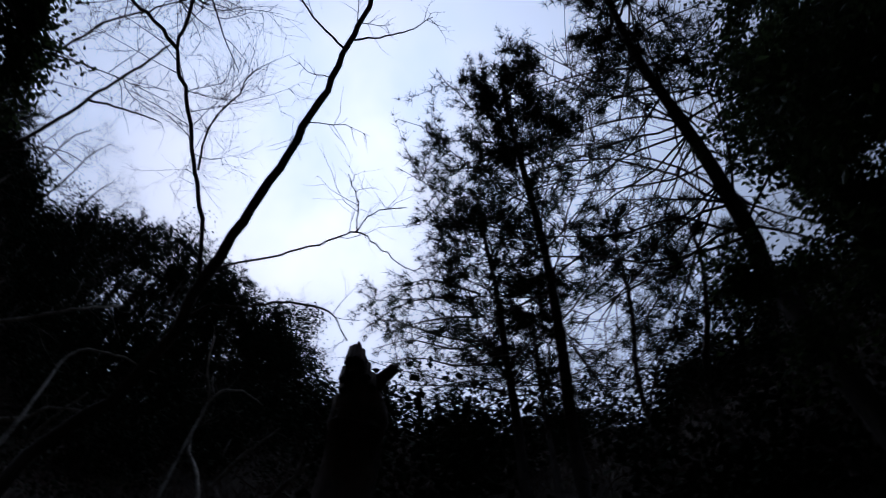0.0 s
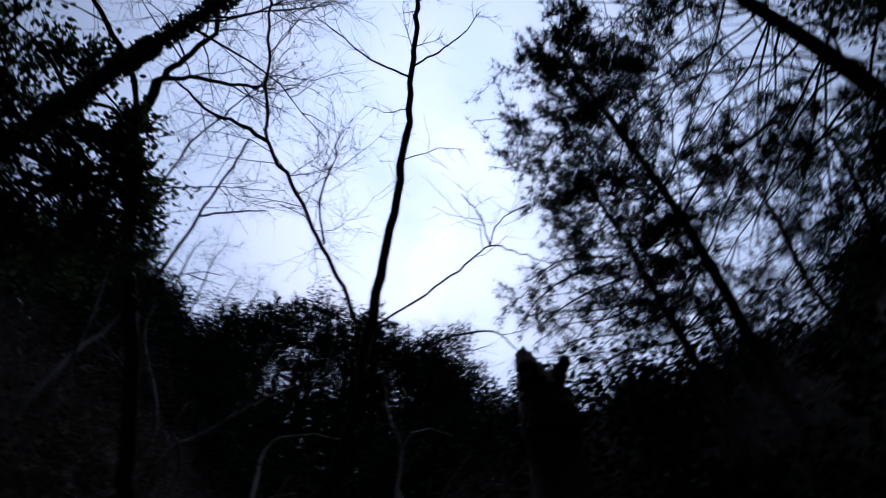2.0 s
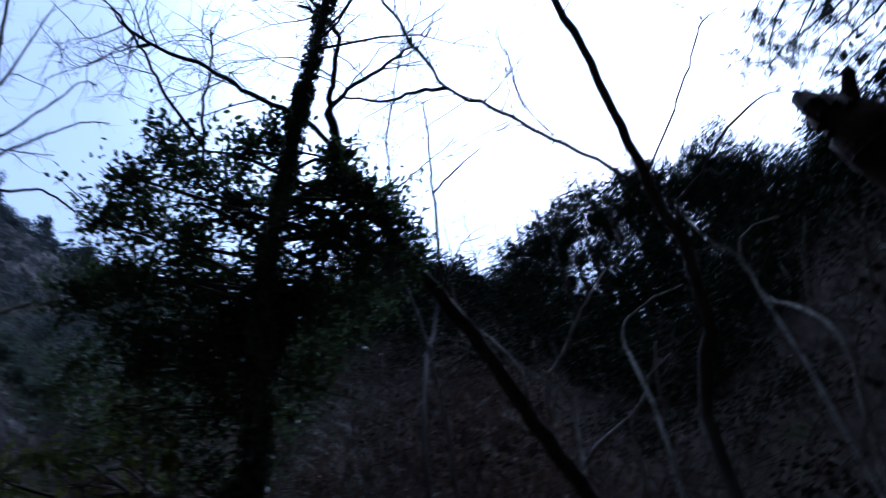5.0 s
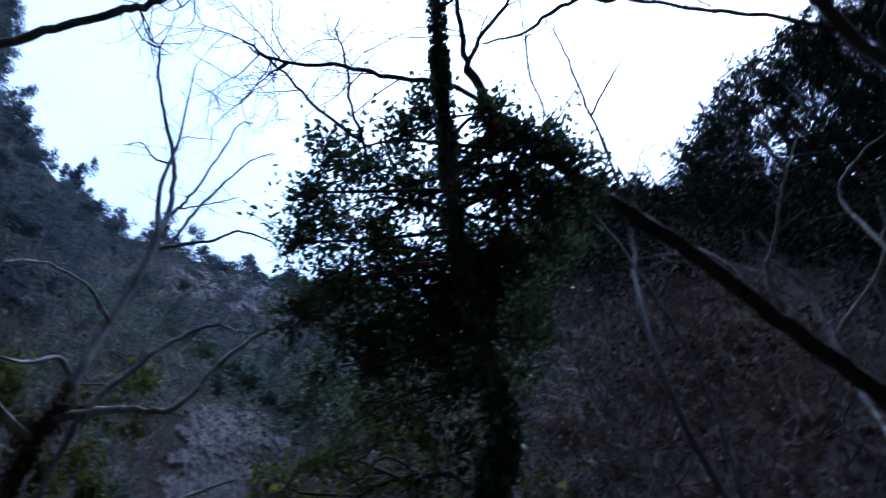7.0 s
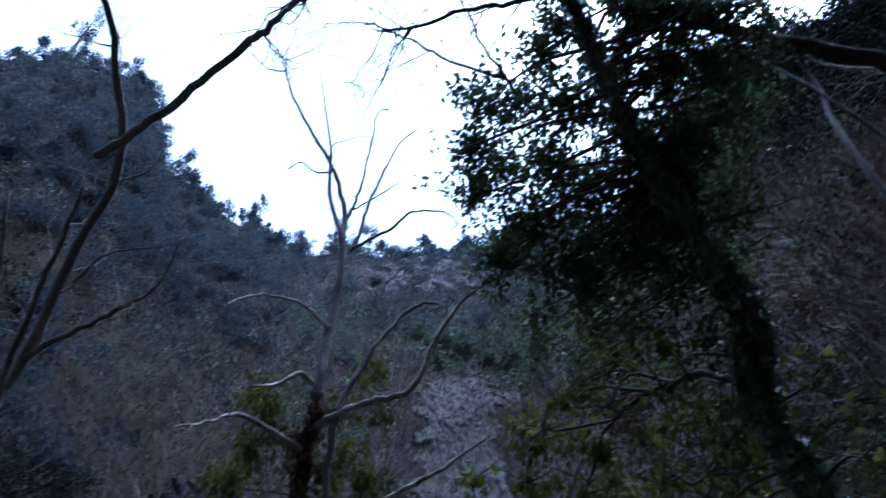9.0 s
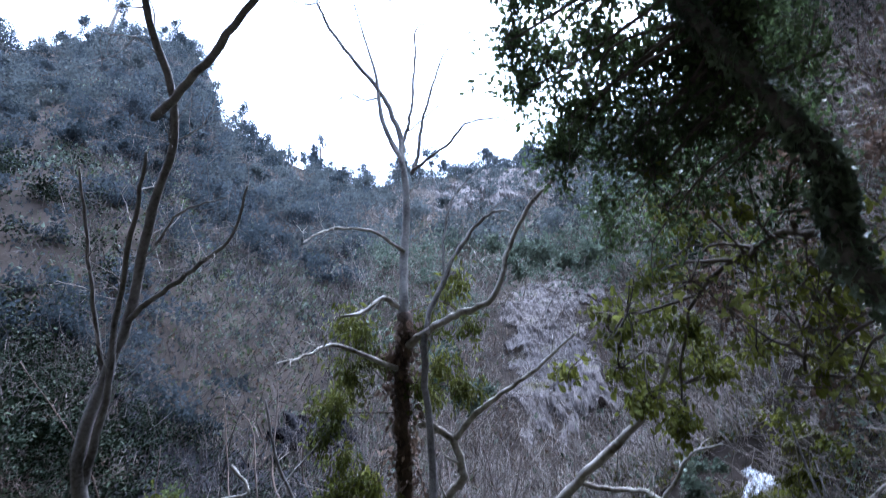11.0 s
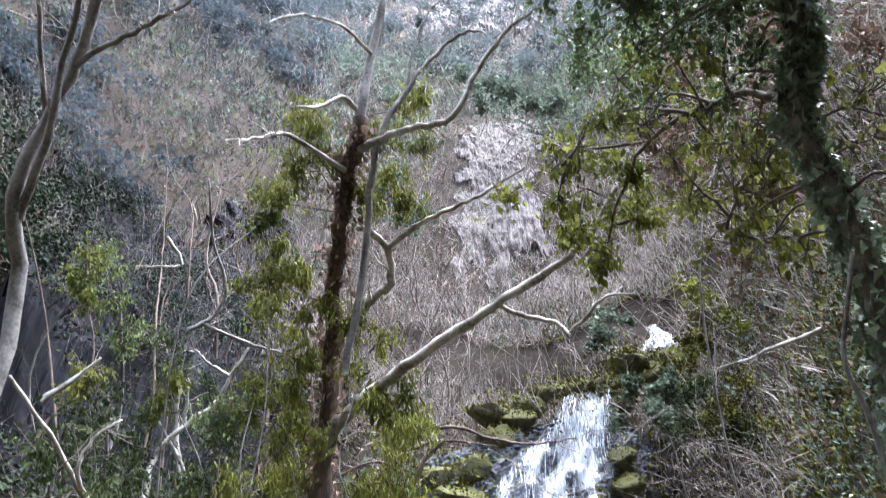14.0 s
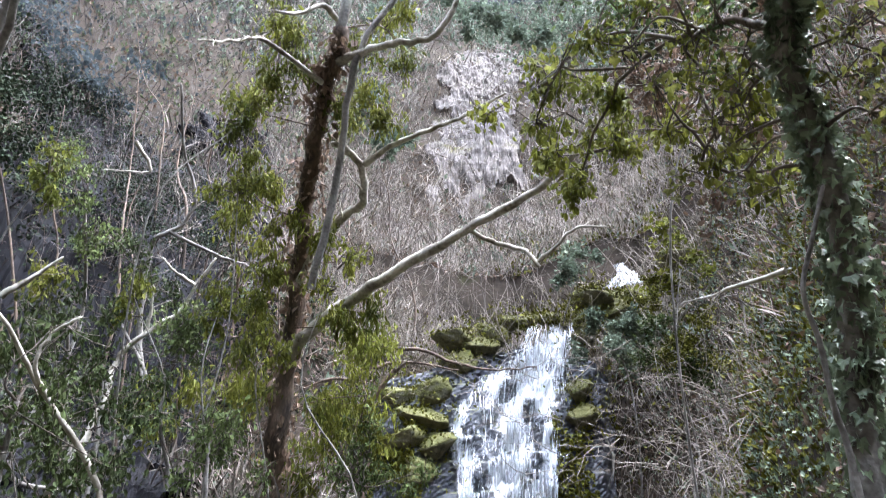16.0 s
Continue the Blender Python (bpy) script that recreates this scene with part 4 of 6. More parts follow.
def left_tree():
    """Grey several-stemmed bare tree."""
    root = thing("multi_stemmed_tree", "grey several-stemmed bare tree with upright limbs", "tree")
    p = [(-3.25, 4.56, 3.55), (-3.23, 4.07, 4.48), (-3.03, 3.87, 4.96), (-2.77, 3.61, 5.46), (-2.47, 3.16, 5.89), (-2.12, 2.71, 6.25), (-2.00, 1.90, 6.54), (-1.97, 1.43, 6.50)]
    b = np.array(p[0])
    p.insert(0, (b[0], b[1], float(height(b[0], b[1])) - 0.2))
    G = M_BARK_GREY
    limb(root, "trunk", p, 0.062, 0.02, G, 8, 0.9, 2, sides=9, first=0.4, twig_r=0.007, twig_mat=M_TWIG)
    limb(root, "limb", [(-3.21, 4.18, 4.35), (-2.99, 3.88, 4.81), (-2.80, 3.51, 5.37), (-2.49, 3.01, 5.85), (-2.35, 2.78, 6.09)], 0.035, 0.012, G, 6, 0.6, 1, twig_mat=M_TWIG, twig_r=0.006)
    limb(root, "limb", [(-3.08, 3.94, 5.01), (-3.04, 3.55, 5.46), (-2.98, 3.18, 5.83), (-2.90, 2.82, 6.14)], 0.022, 0.010, G, 5, 0.5, 1, twig_mat=M_TWIG, twig_r=0.005)
    limb(root, "limb", [(-2.82, 3.68, 5.34), (-2.49, 3.53, 5.41), (-2.13, 3.39, 5.46), (-1.85, 3.27, 5.56), (-1.65, 3.01, 5.73)], 0.024, 0.008, G, 8, 0.6, 1, twig_mat=M_TWIG, twig_r=0.005)
    limb(root, "limb", [(-2.26, 2.65, 6.29), (-1.81, 2.32, 6.07), (-1.35, 1.95, 5.84), (-0.97, 1.65, 5.74), (-0.77, 1.48, 5.63), (-0.56, 1.32, 5.62), (-0.55, 1.30, 5.48)], 0.034, 0.012, G, 8, 0.7, 2, twig_mat=M_TWIG, twig_r=0.006)
    limb(root, "limb", [(-2.56, 3.43, 5.83), (-2.27, 3.23, 5.88), (-1.88, 3.16, 5.85)], 0.014, 0.005, G, 4, 0.4, 1, twig_mat=M_TWIG)


lean_tree()
stump()
ivy_tree()
second_stem()
main_tree()
left_tree()

slim_tree([(1.79, 1.64, 5.44), (1.56, 1.42, 5.64), (1.34, 1.21, 5.80), (1.20, 0.98, 5.92), (1.05, 0.75, 6.02)], 0.013, "thin bare sapling with a long side branch", M_BARK_DARK, M_TWIG_DARK, 8, 0.6, 2, [([(1.56, 1.42, 5.64), (1.59, 1.22, 5.71), (1.64, 0.98, 5.77), (1.63, 0.81, 5.82)], 0.4)], "bare saplings against the sky")
for az, r, h in ((50, 22, 9.0), (53, 23, 10.5), (57, 22, 9.5), (60, 23, 11.0), (63, 22, 10.5), (84, 21, 10.0), (88, 21, 8.5), (86, 22, 9.5)):
    b = on_land(r, az)
    slim_tree([b - (0, 0, 0.2), b + (0.1, 0, h * 0.4), b + (0.0, 0.2, h * 0.75), b + (0.2, 0.1, h)], 0.07, "fine-twigged bare tree on the skyline", M_BARK_DARK, M_TWIG_DARK, 15, 2.2, 2, (), "bare trees on the skyline", down=False)
slim_tree([(3.08, 2.57, 6.74), (2.79, 2.19, 7.10), (2.48, 1.91, 7.36), (2.19, 1.64, 7.56), (1.94, 1.43, 7.71)], 0.028, "thin bare sapling with upright twigs", M_BARK_DARK, M_TWIG_DARK, 8, 0.7, 2, [([(2.48, 1.91, 7.36), (2.51, 1.58, 7.46), (2.55, 1.35, 7.51)], 0.4)], "bare saplings against the sky")

pine([(6.97, -4.66, 10.39), (5.92, -4.16, 11.58), (4.97, -3.64, 12.70), (4.02, -2.98, 13.89), (3.50, -2.61, 14.53), (2.94, -2.28, 15.13)], 0.122, 20, 2.9, "tall pine with a straight dark trunk and dense crown", 0.35, 0.14, 0.18, 1.6)
pine([(7.76, -4.09, 11.36), (7.11, -3.71, 12.21), (6.44, -3.36, 13.20), (5.75, -2.90, 14.10), (5.15, -2.51, 14.86)], 0.108, 15, 2.6, "shorter pine with spreading layered limbs", 0.3, 0.14, 0.15, 1.20, boughs=(
    ((7.50, -3.82, 12.02), (7.46, -2.99, 11.78), (7.50, -2.01, 11.45)), ((7.75, -3.97, 11.79), (7.67, -3.24, 11.56), (7.54, -2.50, 11.32), (7.46, -1.91, 10.98)),
    ((6.94, -3.31, 12.54), (6.91, -2.46, 12.27), (6.72, -1.42, 12.05), (6.79, -0.99, 11.56)), ((6.59, -3.14, 12.79), (6.36, -2.22, 12.64), (6.61, -1.39, 12.13), (6.84, -1.14, 11.52)),
    ((6.29, -2.95, 13.01), (6.19, -1.88, 12.78), (6.53, -1.17, 12.19)), ((7.16, -3.56, 12.33), (7.22, -2.83, 11.99), (7.09, -2.10, 11.73), (7.06, -1.53, 11.33)),
    ((6.94, -3.31, 12.54), (7.05, -2.70, 12.20), (6.90, -1.90, 11.90), (6.95, -1.30, 11.45)), ((6.59, -3.14, 12.79), (6.60, -2.40, 12.40), (6.75, -1.70, 12.00), (6.90, -1.30, 11.60))))
pine([(2.84, -5.16, 8.68), (2.54, -4.90, 9.31), (2.18, -4.55, 10.18), (1.82, -4.12, 11.11), (1.41, -3.58, 12.01), (1.03, -3.23, 12.77), (0.55, -2.82, 13.55), (0.10, -2.45, 14.3)], 0.137, 25, 3.0, "large pine with many arching bare lower limbs", 0.25, 0.14, 0.52, 1.35)
pine([(9.17, -5.43, 13.71), (8.40, -5.01, 14.41), (7.80, -4.76, 15.23), (7.01, -4.46, 16.08)], 0.072, 12, 2.0, "slim pine among larger trunks", 0.25, 0.14, 0.1, 1.20)
pine([(7.36, -6.58, 13.11), (6.36, -6.17, 13.89), (5.59, -5.76, 14.78), (4.95, -5.31, 15.54)], 0.072, 13, 2.2, "slim pine with a ragged crown", 0.2, 0.14, 0.1, 0.87)
pine([(5.42, -6.25, 10.56), (4.56, -5.98, 11.19), (3.87, -5.67, 11.65), (3.19, -5.11, 12.15)], 0.072, 10, 2.0, "pine leaning over the slope", 0.2, 0.14, 0.3, 0.66)

# pale bare saplings on the dark bank
SAPLINGS_FRONT = [
    [(8.22, 4.95, 9.86), (7.79, 4.59, 10.48), (7.72, 4.16, 10.76), (7.56, 3.39, 11.22), (7.46, 2.73, 11.53)],
    [(7.54, 4.26, 8.40), (7.61, 3.75, 8.64), (7.71, 3.04, 8.90), (7.60, 2.74, 9.14), (7.63, 2.34, 9.27)],
    [(20.61, 4.76, 22.92), (20.02, 3.21, 23.78), (19.14, 2.51, 24.64), (18.57, 1.52, 25.20)],
    [(10.42, 0.81, 10.86), (9.89, 0.32, 11.47), (9.47, -0.15, 11.88)],
    [(8.69, 5.70, 11.22), (8.18, 5.37, 11.84), (6.94, 5.53, 12.63), (6.53, 5.32, 12.99)],
    [(7.33, 3.29, 7.08), (7.05, 3.07, 7.56), (6.76, 2.86, 8.00)],
    [(5.07, 7.18, 8.67), (5.38, 6.75, 8.88), (5.81, 6.35, 8.92)],
]
SAPLINGS_BACK = [
    [(6.46, 5.43, 8.86), (6.77, 5.02, 8.88), (7.29, 4.53, 8.73)],
    [(8.29, 11.07, 16.74), (9.26, 10.28, 16.76), (10.21, 9.72, 16.53)],
    [(4.45, 6.48, 7.17), (4.90, 6.09, 7.26), (5.32, 5.64, 7.37)],
    [(6.01, 8.53, 10.56), (6.42, 8.16, 10.64), (6.78, 7.87, 10.64)],
    [(6.30, 5.97, 9.43), (6.81, 5.48, 9.37), (7.26, 5.04, 9.27), (7.61, 4.72, 9.14)],
    [(10.71, 3.93, 10.95), (10.31, 3.77, 11.46), (9.90, 3.31, 12.04)],
    [(14.05, 2.15, 14.84), (13.17, 1.66, 15.79), (12.49, 1.91, 16.36)],
    [(15.21, 2.18, 16.81), (14.63, 1.36, 17.49), (13.95, 0.63, 18.14)],
    [(8.44, -0.24, 8.90), (8.16, -0.45, 9.21), (7.85, -0.75, 9.52)],
    [(9.49, 5.60, 11.75), (9.21, 5.46, 12.09), (8.86, 5.56, 12.33)],
]
for pts in SAPLINGS_FRONT + SAPLINGS_BACK:
    slim_tree(pts, 0.05, "small bare sapling with pale crooked branches", M_BARK_PALE, M_TWIG, 9, 0.8, 1, (), "pale saplings on the bank", down=False)

for pts in ([(4.88, 2.52, 6.54), (4.61, 2.44, 6.83), (4.43, 2.51, 6.95), (4.28, 2.39, 7.12)], [(5.67, 0.54, 7.21), (5.39, 0.48, 7.48), (5.11, 0.59, 7.70), (4.86, 0.62, 7.90)], [(5.39, 0.48, 7.48), (5.25, 0.24, 7.64), (5.32, -0.05, 7.59)], [(5.12, 1.85, 7.36), (5.10, 1.46, 7.51), (5.21, 1.07, 7.53)]):
    slim_tree(pts, 0.028, "small bare sapling with pale crooked branches", M_BARK_PALE, M_TWIG, 7, 0.5, 1, (), "pale saplings on the bank")

# thin bare stems on the slope before the cliff
for az, r, h in ((-28, 9.5, 4.6), (-25, 10.5, 4.0), (-22.5, 9.0, 4.4), (-20.5, 11.5, 5.0), (-18.5, 10.0, 4.2), (-16, 11.0, 5.2), (-14.5, 12.5, 4.4), (-12, 10.5, 3.6), (-9.5, 12.0, 4.6), (-8, 13.5, 4.2), (-5, 12.5, 3.6), (-2, 13.0, 3.8), (-31, 10.5, 4.2), (-23.5, 12.5, 5.0)):
    b = on_land(r, az)
    sway = rng.randn(3) * 0.38 - (0.5, 0, 0)
    slim_tree([b - (0, 0, 0.15), b + sway * 0.3 + rng.randn(3) * 0.1 + (0, 0, h * 0.25), b + sway * 0.9 + rng.randn(3) * 0.15 + (0, 0, h * 0.5), b + sway * 1.3 + rng.randn(3) * 0.2 + (0, 0, h * 0.75), b + sway * 2.0 + (0.05, -0.2, h)], 0.017 + 0.012 * rng.rand(), "thin leaning bare stem on the brushy slope", M_BARK_BROWN, M_TWIG_BROWN, 7, 0.8, 1, (), "thin bare stems on the slope", "sapling", False)

# pines along the near hill
for az, r, el in ((36, 19, 56.5), (40, 20, 57), (44, 19, 56.5), (48, 20, 54), (60, 18, 55.5), (64, 17.5, 57.5), (68, 18, 58), (72, 17, 58), (76, 18, 58), (80, 17.5, 57.5), (84, 18, 56), (88, 18, 53.5), (62, 20, 57), (70, 20, 58.5), (78, 20.5, 58)):
    b = on_land(r, az)
    top = 1.5 + r * math.tan(radians(el)) - 0.4
    pine([b - (0, 0, 0.3), b + (rng.randn() * 0.2, rng.randn() * 0.2, (top - b[2]) * 0.5), (b[0], b[1], top)], 0.13, 14, 2.4, "rounded dark pine on the near hill", 0.18, 0.15, 0.0, 1.9, "pines on the near hill", blades=4)


# ---- far woods ----
def woods(name, label, spots, mat, clump, per, trunk_mat=M_BARK_DARK, low=0.3, shape=(CLUMP_V, CLUMP_T)):
    """A stand of small trees: each has a stem and an uneven crown of many clumps."""
    s, w = Soup(), Soup()
    for x, y, h, wd in spots:
        z = float(height(x, y)) - 0.2
        tube(w, [(x, y, z), (x + rng.randn() * 0.1, y, z + h * 0.5), (x, y, z + h * 0.85)], 0.02 * h, 0.01, 4)
        lobes = rng.randint(5, 9)
        for _ in range(lobes):
            u = rng.rand()
            c = np.array([x, y, z + h * (low + (0.95 - low) * u)]) + rng.randn(3) * np.array([wd, wd, 0]) * 0.34 * (1.2 - 0.7 * u)
            n = int(per / lobes)
            leaves(s, cloud_points(c, np.array([wd * 0.42, wd * 0.42, h * 0.16]) * (0.6 + 0.6 * rng.rand()), n, 0.1), clump, shape, 0.2)
    ob = tagged(s.part(name, mat, None, "", False), label, "woodland", kind="stuff")
    w.part("stem", trunk_mat, ob)


def scatter(n, r0, r1, a0, a1, power=1.0):
    r = r0 + (r1 - r0) * rng.rand(n) ** power
    a = np.radians(a0 + (a1 - a0) * rng.rand(n))
    return r * np.sin(a), r * np.cos(a)


# far stands take the foliage colours that hold painted haze
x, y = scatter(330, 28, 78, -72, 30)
woods("hazed_far_woodland", "far evergreen scrub and pines on the gorge sides", [(a, b, 1.5 + 2.0 * rng.rand() ** 2, 1.8 + rng.rand()) for a, b in zip(x, y)], M_FAR_HAZED_PALE, 0.23, 300)
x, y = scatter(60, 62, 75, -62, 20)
woods("rim_pines", "taller pines standing out on the rim", [(a, b, 3.0 + 3.2 * rng.rand(), 1.2 + 0.8 * rng.rand()) for a, b in zip(x, y)], M_FAR_HAZED, 0.24, 420)
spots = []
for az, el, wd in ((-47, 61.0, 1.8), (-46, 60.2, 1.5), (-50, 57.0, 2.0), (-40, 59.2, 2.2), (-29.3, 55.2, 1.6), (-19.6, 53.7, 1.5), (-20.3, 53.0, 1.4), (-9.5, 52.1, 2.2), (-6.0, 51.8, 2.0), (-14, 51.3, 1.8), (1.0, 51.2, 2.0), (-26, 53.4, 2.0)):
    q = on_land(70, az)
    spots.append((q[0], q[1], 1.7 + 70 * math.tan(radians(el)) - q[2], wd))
woods("skyline_pines", "single pines that stand out against the sky on the rim", spots, M_FAR_HAZED, 0.2, 1100)
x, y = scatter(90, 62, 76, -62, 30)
woods("skyline_woodland", "dark pines along the rim of the gorge", [(a, b, 2.0 + 2.6 * rng.rand() ** 2, 2.0 + rng.rand()) for a, b in zip(x, y)], M_FAR_HAZED_PALE, 0.22, 560)
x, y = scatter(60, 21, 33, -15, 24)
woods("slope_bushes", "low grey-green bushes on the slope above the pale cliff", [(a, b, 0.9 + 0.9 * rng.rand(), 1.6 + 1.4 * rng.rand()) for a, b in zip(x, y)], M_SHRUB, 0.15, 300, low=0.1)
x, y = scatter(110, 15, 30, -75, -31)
woods("ledge_woodland", "small dark evergreens on the shaded gorge side", [(a, b, 0.8 + 1.2 * rng.rand(), 1.0 + rng.rand()) for a, b in zip(x, y)], M_FAR_HAZED, 0.13, 520)
x, y = scatter(24, 8.0, 14.5, -46, -30)
woods("wall_woodland", "small dark evergreens rooted on the shaded rock wall", [(a, b, 0.5 + 0.8 * rng.rand(), 0.8 + 0.8 * rng.rand()) for a, b in zip(x, y)], M_PINE, 0.07, 600)
x, y = scatter(95, 9.6, 15.5, -47, -19)
woods("bank_thicket", "low dark evergreen thicket on the shaded bank", [(a, b, 0.4 + 0.8 * rng.rand(), 0.8 + 0.8 * rng.rand()) for a, b in zip(x, y)], M_PINE, 0.055, 620, low=0.1, shape=(SPRIG_V, SPRIG_T))
x, y = scatter(60, 11, 24, -66, -38)
woods("shade_woodland", "low dark evergreens covering the shaded slope", [(a, b, 0.6 + 0.9 * rng.rand(), 1.2 + rng.rand()) for a, b in zip(x, y)], M_PINE, 0.10, 420)
x, y = scatter(110, 12, 26, 18, 58)
woods("saddle_woodland", "dark evergreens on the saddle behind the ivy-covered tree", [(a, b, 0.8 + 1.6 * rng.rand(), 1.1 + rng.rand()) for a, b in zip(x, y) if math.hypot(a, b) > 17 or rng.rand() < 0.3], M_PINE, 0.13, 520)
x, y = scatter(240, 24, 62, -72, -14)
woods("cliff_woodland", "dark evergreen scrub clinging to the cliff", [(a, b, 1.2 + 1.4 * rng.rand(), 1.3 + rng.rand()) for a, b in zip(x, y)], M_FAR_HAZED, 0.18, 360)
x, y = scatter(115, 11, 22, 34, 100)
woods("hill_woodland", "dense dark evergreens on the near hill", [(a, b, 1.0 + 1.1 * rng.rand(), 1.4 + rng.rand()) for a, b in zip(x, y)], M_PINE, 0.085, 1150)
spots = []
for az, r, el in ((60, 18, 55.3), (62, 20, 56.4), (64, 17.5, 57.0), (66, 19, 57.4), (68, 18, 57.6), (70, 20, 58.0), (72, 17, 57.6), (74.5, 18.5, 57.8), (76, 18, 57.5), (78, 20.5, 57.6), (80, 17.5, 57.0), (82, 19, 56.5), (84, 18, 55.6), (86.5, 18.5, 54.6), (88, 18, 53.2), (58, 19, 54.4)):
    q = on_land(r, az)
    spots.append((q[0], q[1], 1.5 + r * math.tan(radians(el)) - q[2] - 0.4, 2.3))
woods("hill_crowns", "dense rounded dark crowns on the near hill", spots, M_PINE, 0.085, 3400, low=0.62)
x, y = scatter(48, 16, 21, 57, 91)
keep = [not 63 < math.degrees(math.atan2(a, b)) < 70 or rng.rand() < 0.8 for a, b in zip(x, y)]
x, y = x[keep], y[keep]
woods("hill_thicket", "dark young pines filling the gaps below the crowns on the near hill", [(a, b, 3.2 + 2.4 * rng.rand(), 1.8 + rng.rand()) for a, b in zip(x, y)], M_PINE, 0.085, 1500, low=0.15)
x, y = scatter(95, 5.5, 24, 96, 175)
woods("slope_woodland", "dark evergreen undergrowth below the pines", [(a, b, 0.9 + 0.9 * rng.rand(), 1.5 + rng.rand()) for a, b in zip(x, y)], M_PINE, 0.13, 600)
x, y = scatter(18, 5.5, 11, 40, 100)
woods("bank_undergrowth", "low dark evergreen undergrowth on the bank", [(a, b, 0.5 + 0.5 * rng.rand(), 1.0 + rng.rand()) for a, b in zip(x, y)], M_PINE, 0.06, 700)


# ---- big dark evergreens that close the view beside the pines ----
def dark_evergreen(az, r, h, wd, label, more=()):
    root = thing("evergreen_tree", label, "tree", "dark evergreens beside the pines")
    b = on_land(r, az)
    path = spline([b - (0, 0, 0.3), b + (0.1, 0, h * 0.4), b + (0, 0.1, h * 0.8), b + (0, 0, h)], 5)
    s = Soup()
    tube(s, path, 0.14, 0.03, 8, 0.2)
    s.part("trunk", M_BARK_DARK, root)
    clumps = []
    for _ in range(34):
        u = rng.rand()
        a = rng.rand() * 6.283
        q = wd * (0.3 + 0.7 * rng.rand()) * (1.05 - 0.6 * u)
        clumps.append((b + np.array([math.cos(a) * q, math.sin(a) * q, h * (0.12 + 0.88 * u)]), 0.55 + 0.3 * rng.rand(), 1.0))
    leafy(root, clumps + [(np.array(q), 0.75, 1.3) for q in more], M_EVERGREEN, 0.085, 1000, path, M_BARK_DARK, 0.2, "dense dark leaves", shape=(SPRIG_V, SPRIG_T))


dark_evergreen(176, 6.5, 9, 0.95, "tall dense dark evergreen with a black crown", [(0.90, -4.62, 8.29), (0.09, -4.49, 8.42), (0.59, -4.80, 8.21), (1.34, -4.93, 8.02), (1.11, -5.06, 7.98), (1.87, -4.98, 7.86), (1.73, -5.20, 7.74), (0.01, -4.19, 8.59), (2.18, -5.25, 7.55), (2.44, -5.03, 7.63), (0.94, -4.82, 9.93), (1.54, -5.08, 9.70), (0.64, -5.06, 9.82), (1.20, -5.22, 9.68), (0.86, -4.60, 10.16)])
dark_evergreen(184, 4.4, 13, 1.45, "broad dark evergreen close to the path")


# ---- rock ----
def rock_patch(name, label, r0, r1, a0, a1, mat, cell, proud, seed, nr=90, na=110):
    """Broken rock face: blocks that stand out from the slope by different amounts."""
    rs = np.random.RandomState(seed)
    u, v = np.meshgrid(np.linspace(0, 1, nr), np.linspace(0, 1, na), indexing="ij")
    r, a = r0 + (r1 - r0) * u, np.radians(a0 + (a1 - a0) * v)
    x, y = r * np.sin(a), r * np.cos(a)
    z = height(x, y)
    w = (r1 + r0) / 2 * radians(a1 - a0)
    h = float(z[-1].mean() - z[0].mean()) + 0.01
    gx, gy = v * w, u * h
    k = int(w * h / cell ** 2) + 8
    sx, sy, sh = rs.rand(k) * w, rs.rand(k) * h, rs.rand(k)
    fx, fy = gx + wavy(gx, gy, 0.9 / cell, seed + 1) * cell * 0.5 + wavy(gx, gy, 3.0 / cell, seed + 2) * cell * 0.15, gy + wavy(gx, gy, 1.0 / cell, seed + 3) * cell * 0.5 + wavy(gx, gy, 3.3 / cell, seed + 4) * cell * 0.15
    d = np.hypot((fx[..., None] - sx) * 1.35, fy[..., None] - sy)
    o = np.argsort(d, -1)[..., :2]
    d1, d2 = np.take_along_axis(d, o, -1)[..., 0], np.take_along_axis(d, o, -1)[..., 1]
    out = proud * (0.25 + 0.75 * sh[o[..., 0]]) * np.clip((d2 - d1) / (cell * 0.3), 0.65, 1)
    out = out + proud * (0.35 * wavy(gx, gy, 0.5 / cell, seed + 5) + 0.18 * wavy(gx, gy, 4.0 / cell, seed + 6) + 0.10 * wavy(gx, gy, 9.0 / cell, seed + 7))
    su, sv = sy / h, sx / w
    kept = np.minimum(np.minimum(su, 1 - su), np.minimum(sv, 1 - sv)) + rs.rand(k) * 0.22 > 0.25
    edge = np.minimum(np.minimum(u, 1 - u), np.minimum(v, 1 - v)) + wavy(gx, gy, 0.8, seed) * 0.13 + rs.randn(nr, na) * 0.01
    out = np.where((edge < 0.06) | ~kept[o[..., 0]], -0.15, out)
    p = np.stack([x - np.sin(a) * out, y - np.cos(a) * out, z + out * 0.35 + rs.randn(nr, na) * 0.012], -1).reshape(-1, 3)
    i, j = np.meshgrid(np.arange(nr - 1), np.arange(na - 1), indexing="ij")
    s = Soup()
    s.add(p, np.stack([i * na + j, i * na + j + 1, (i + 1) * na + j + 1, (i + 1) * na + j], -1).reshape(-1, 4))
    tagged(s.part(name, mat, None, "", False), label, "rock face", kind="structure")


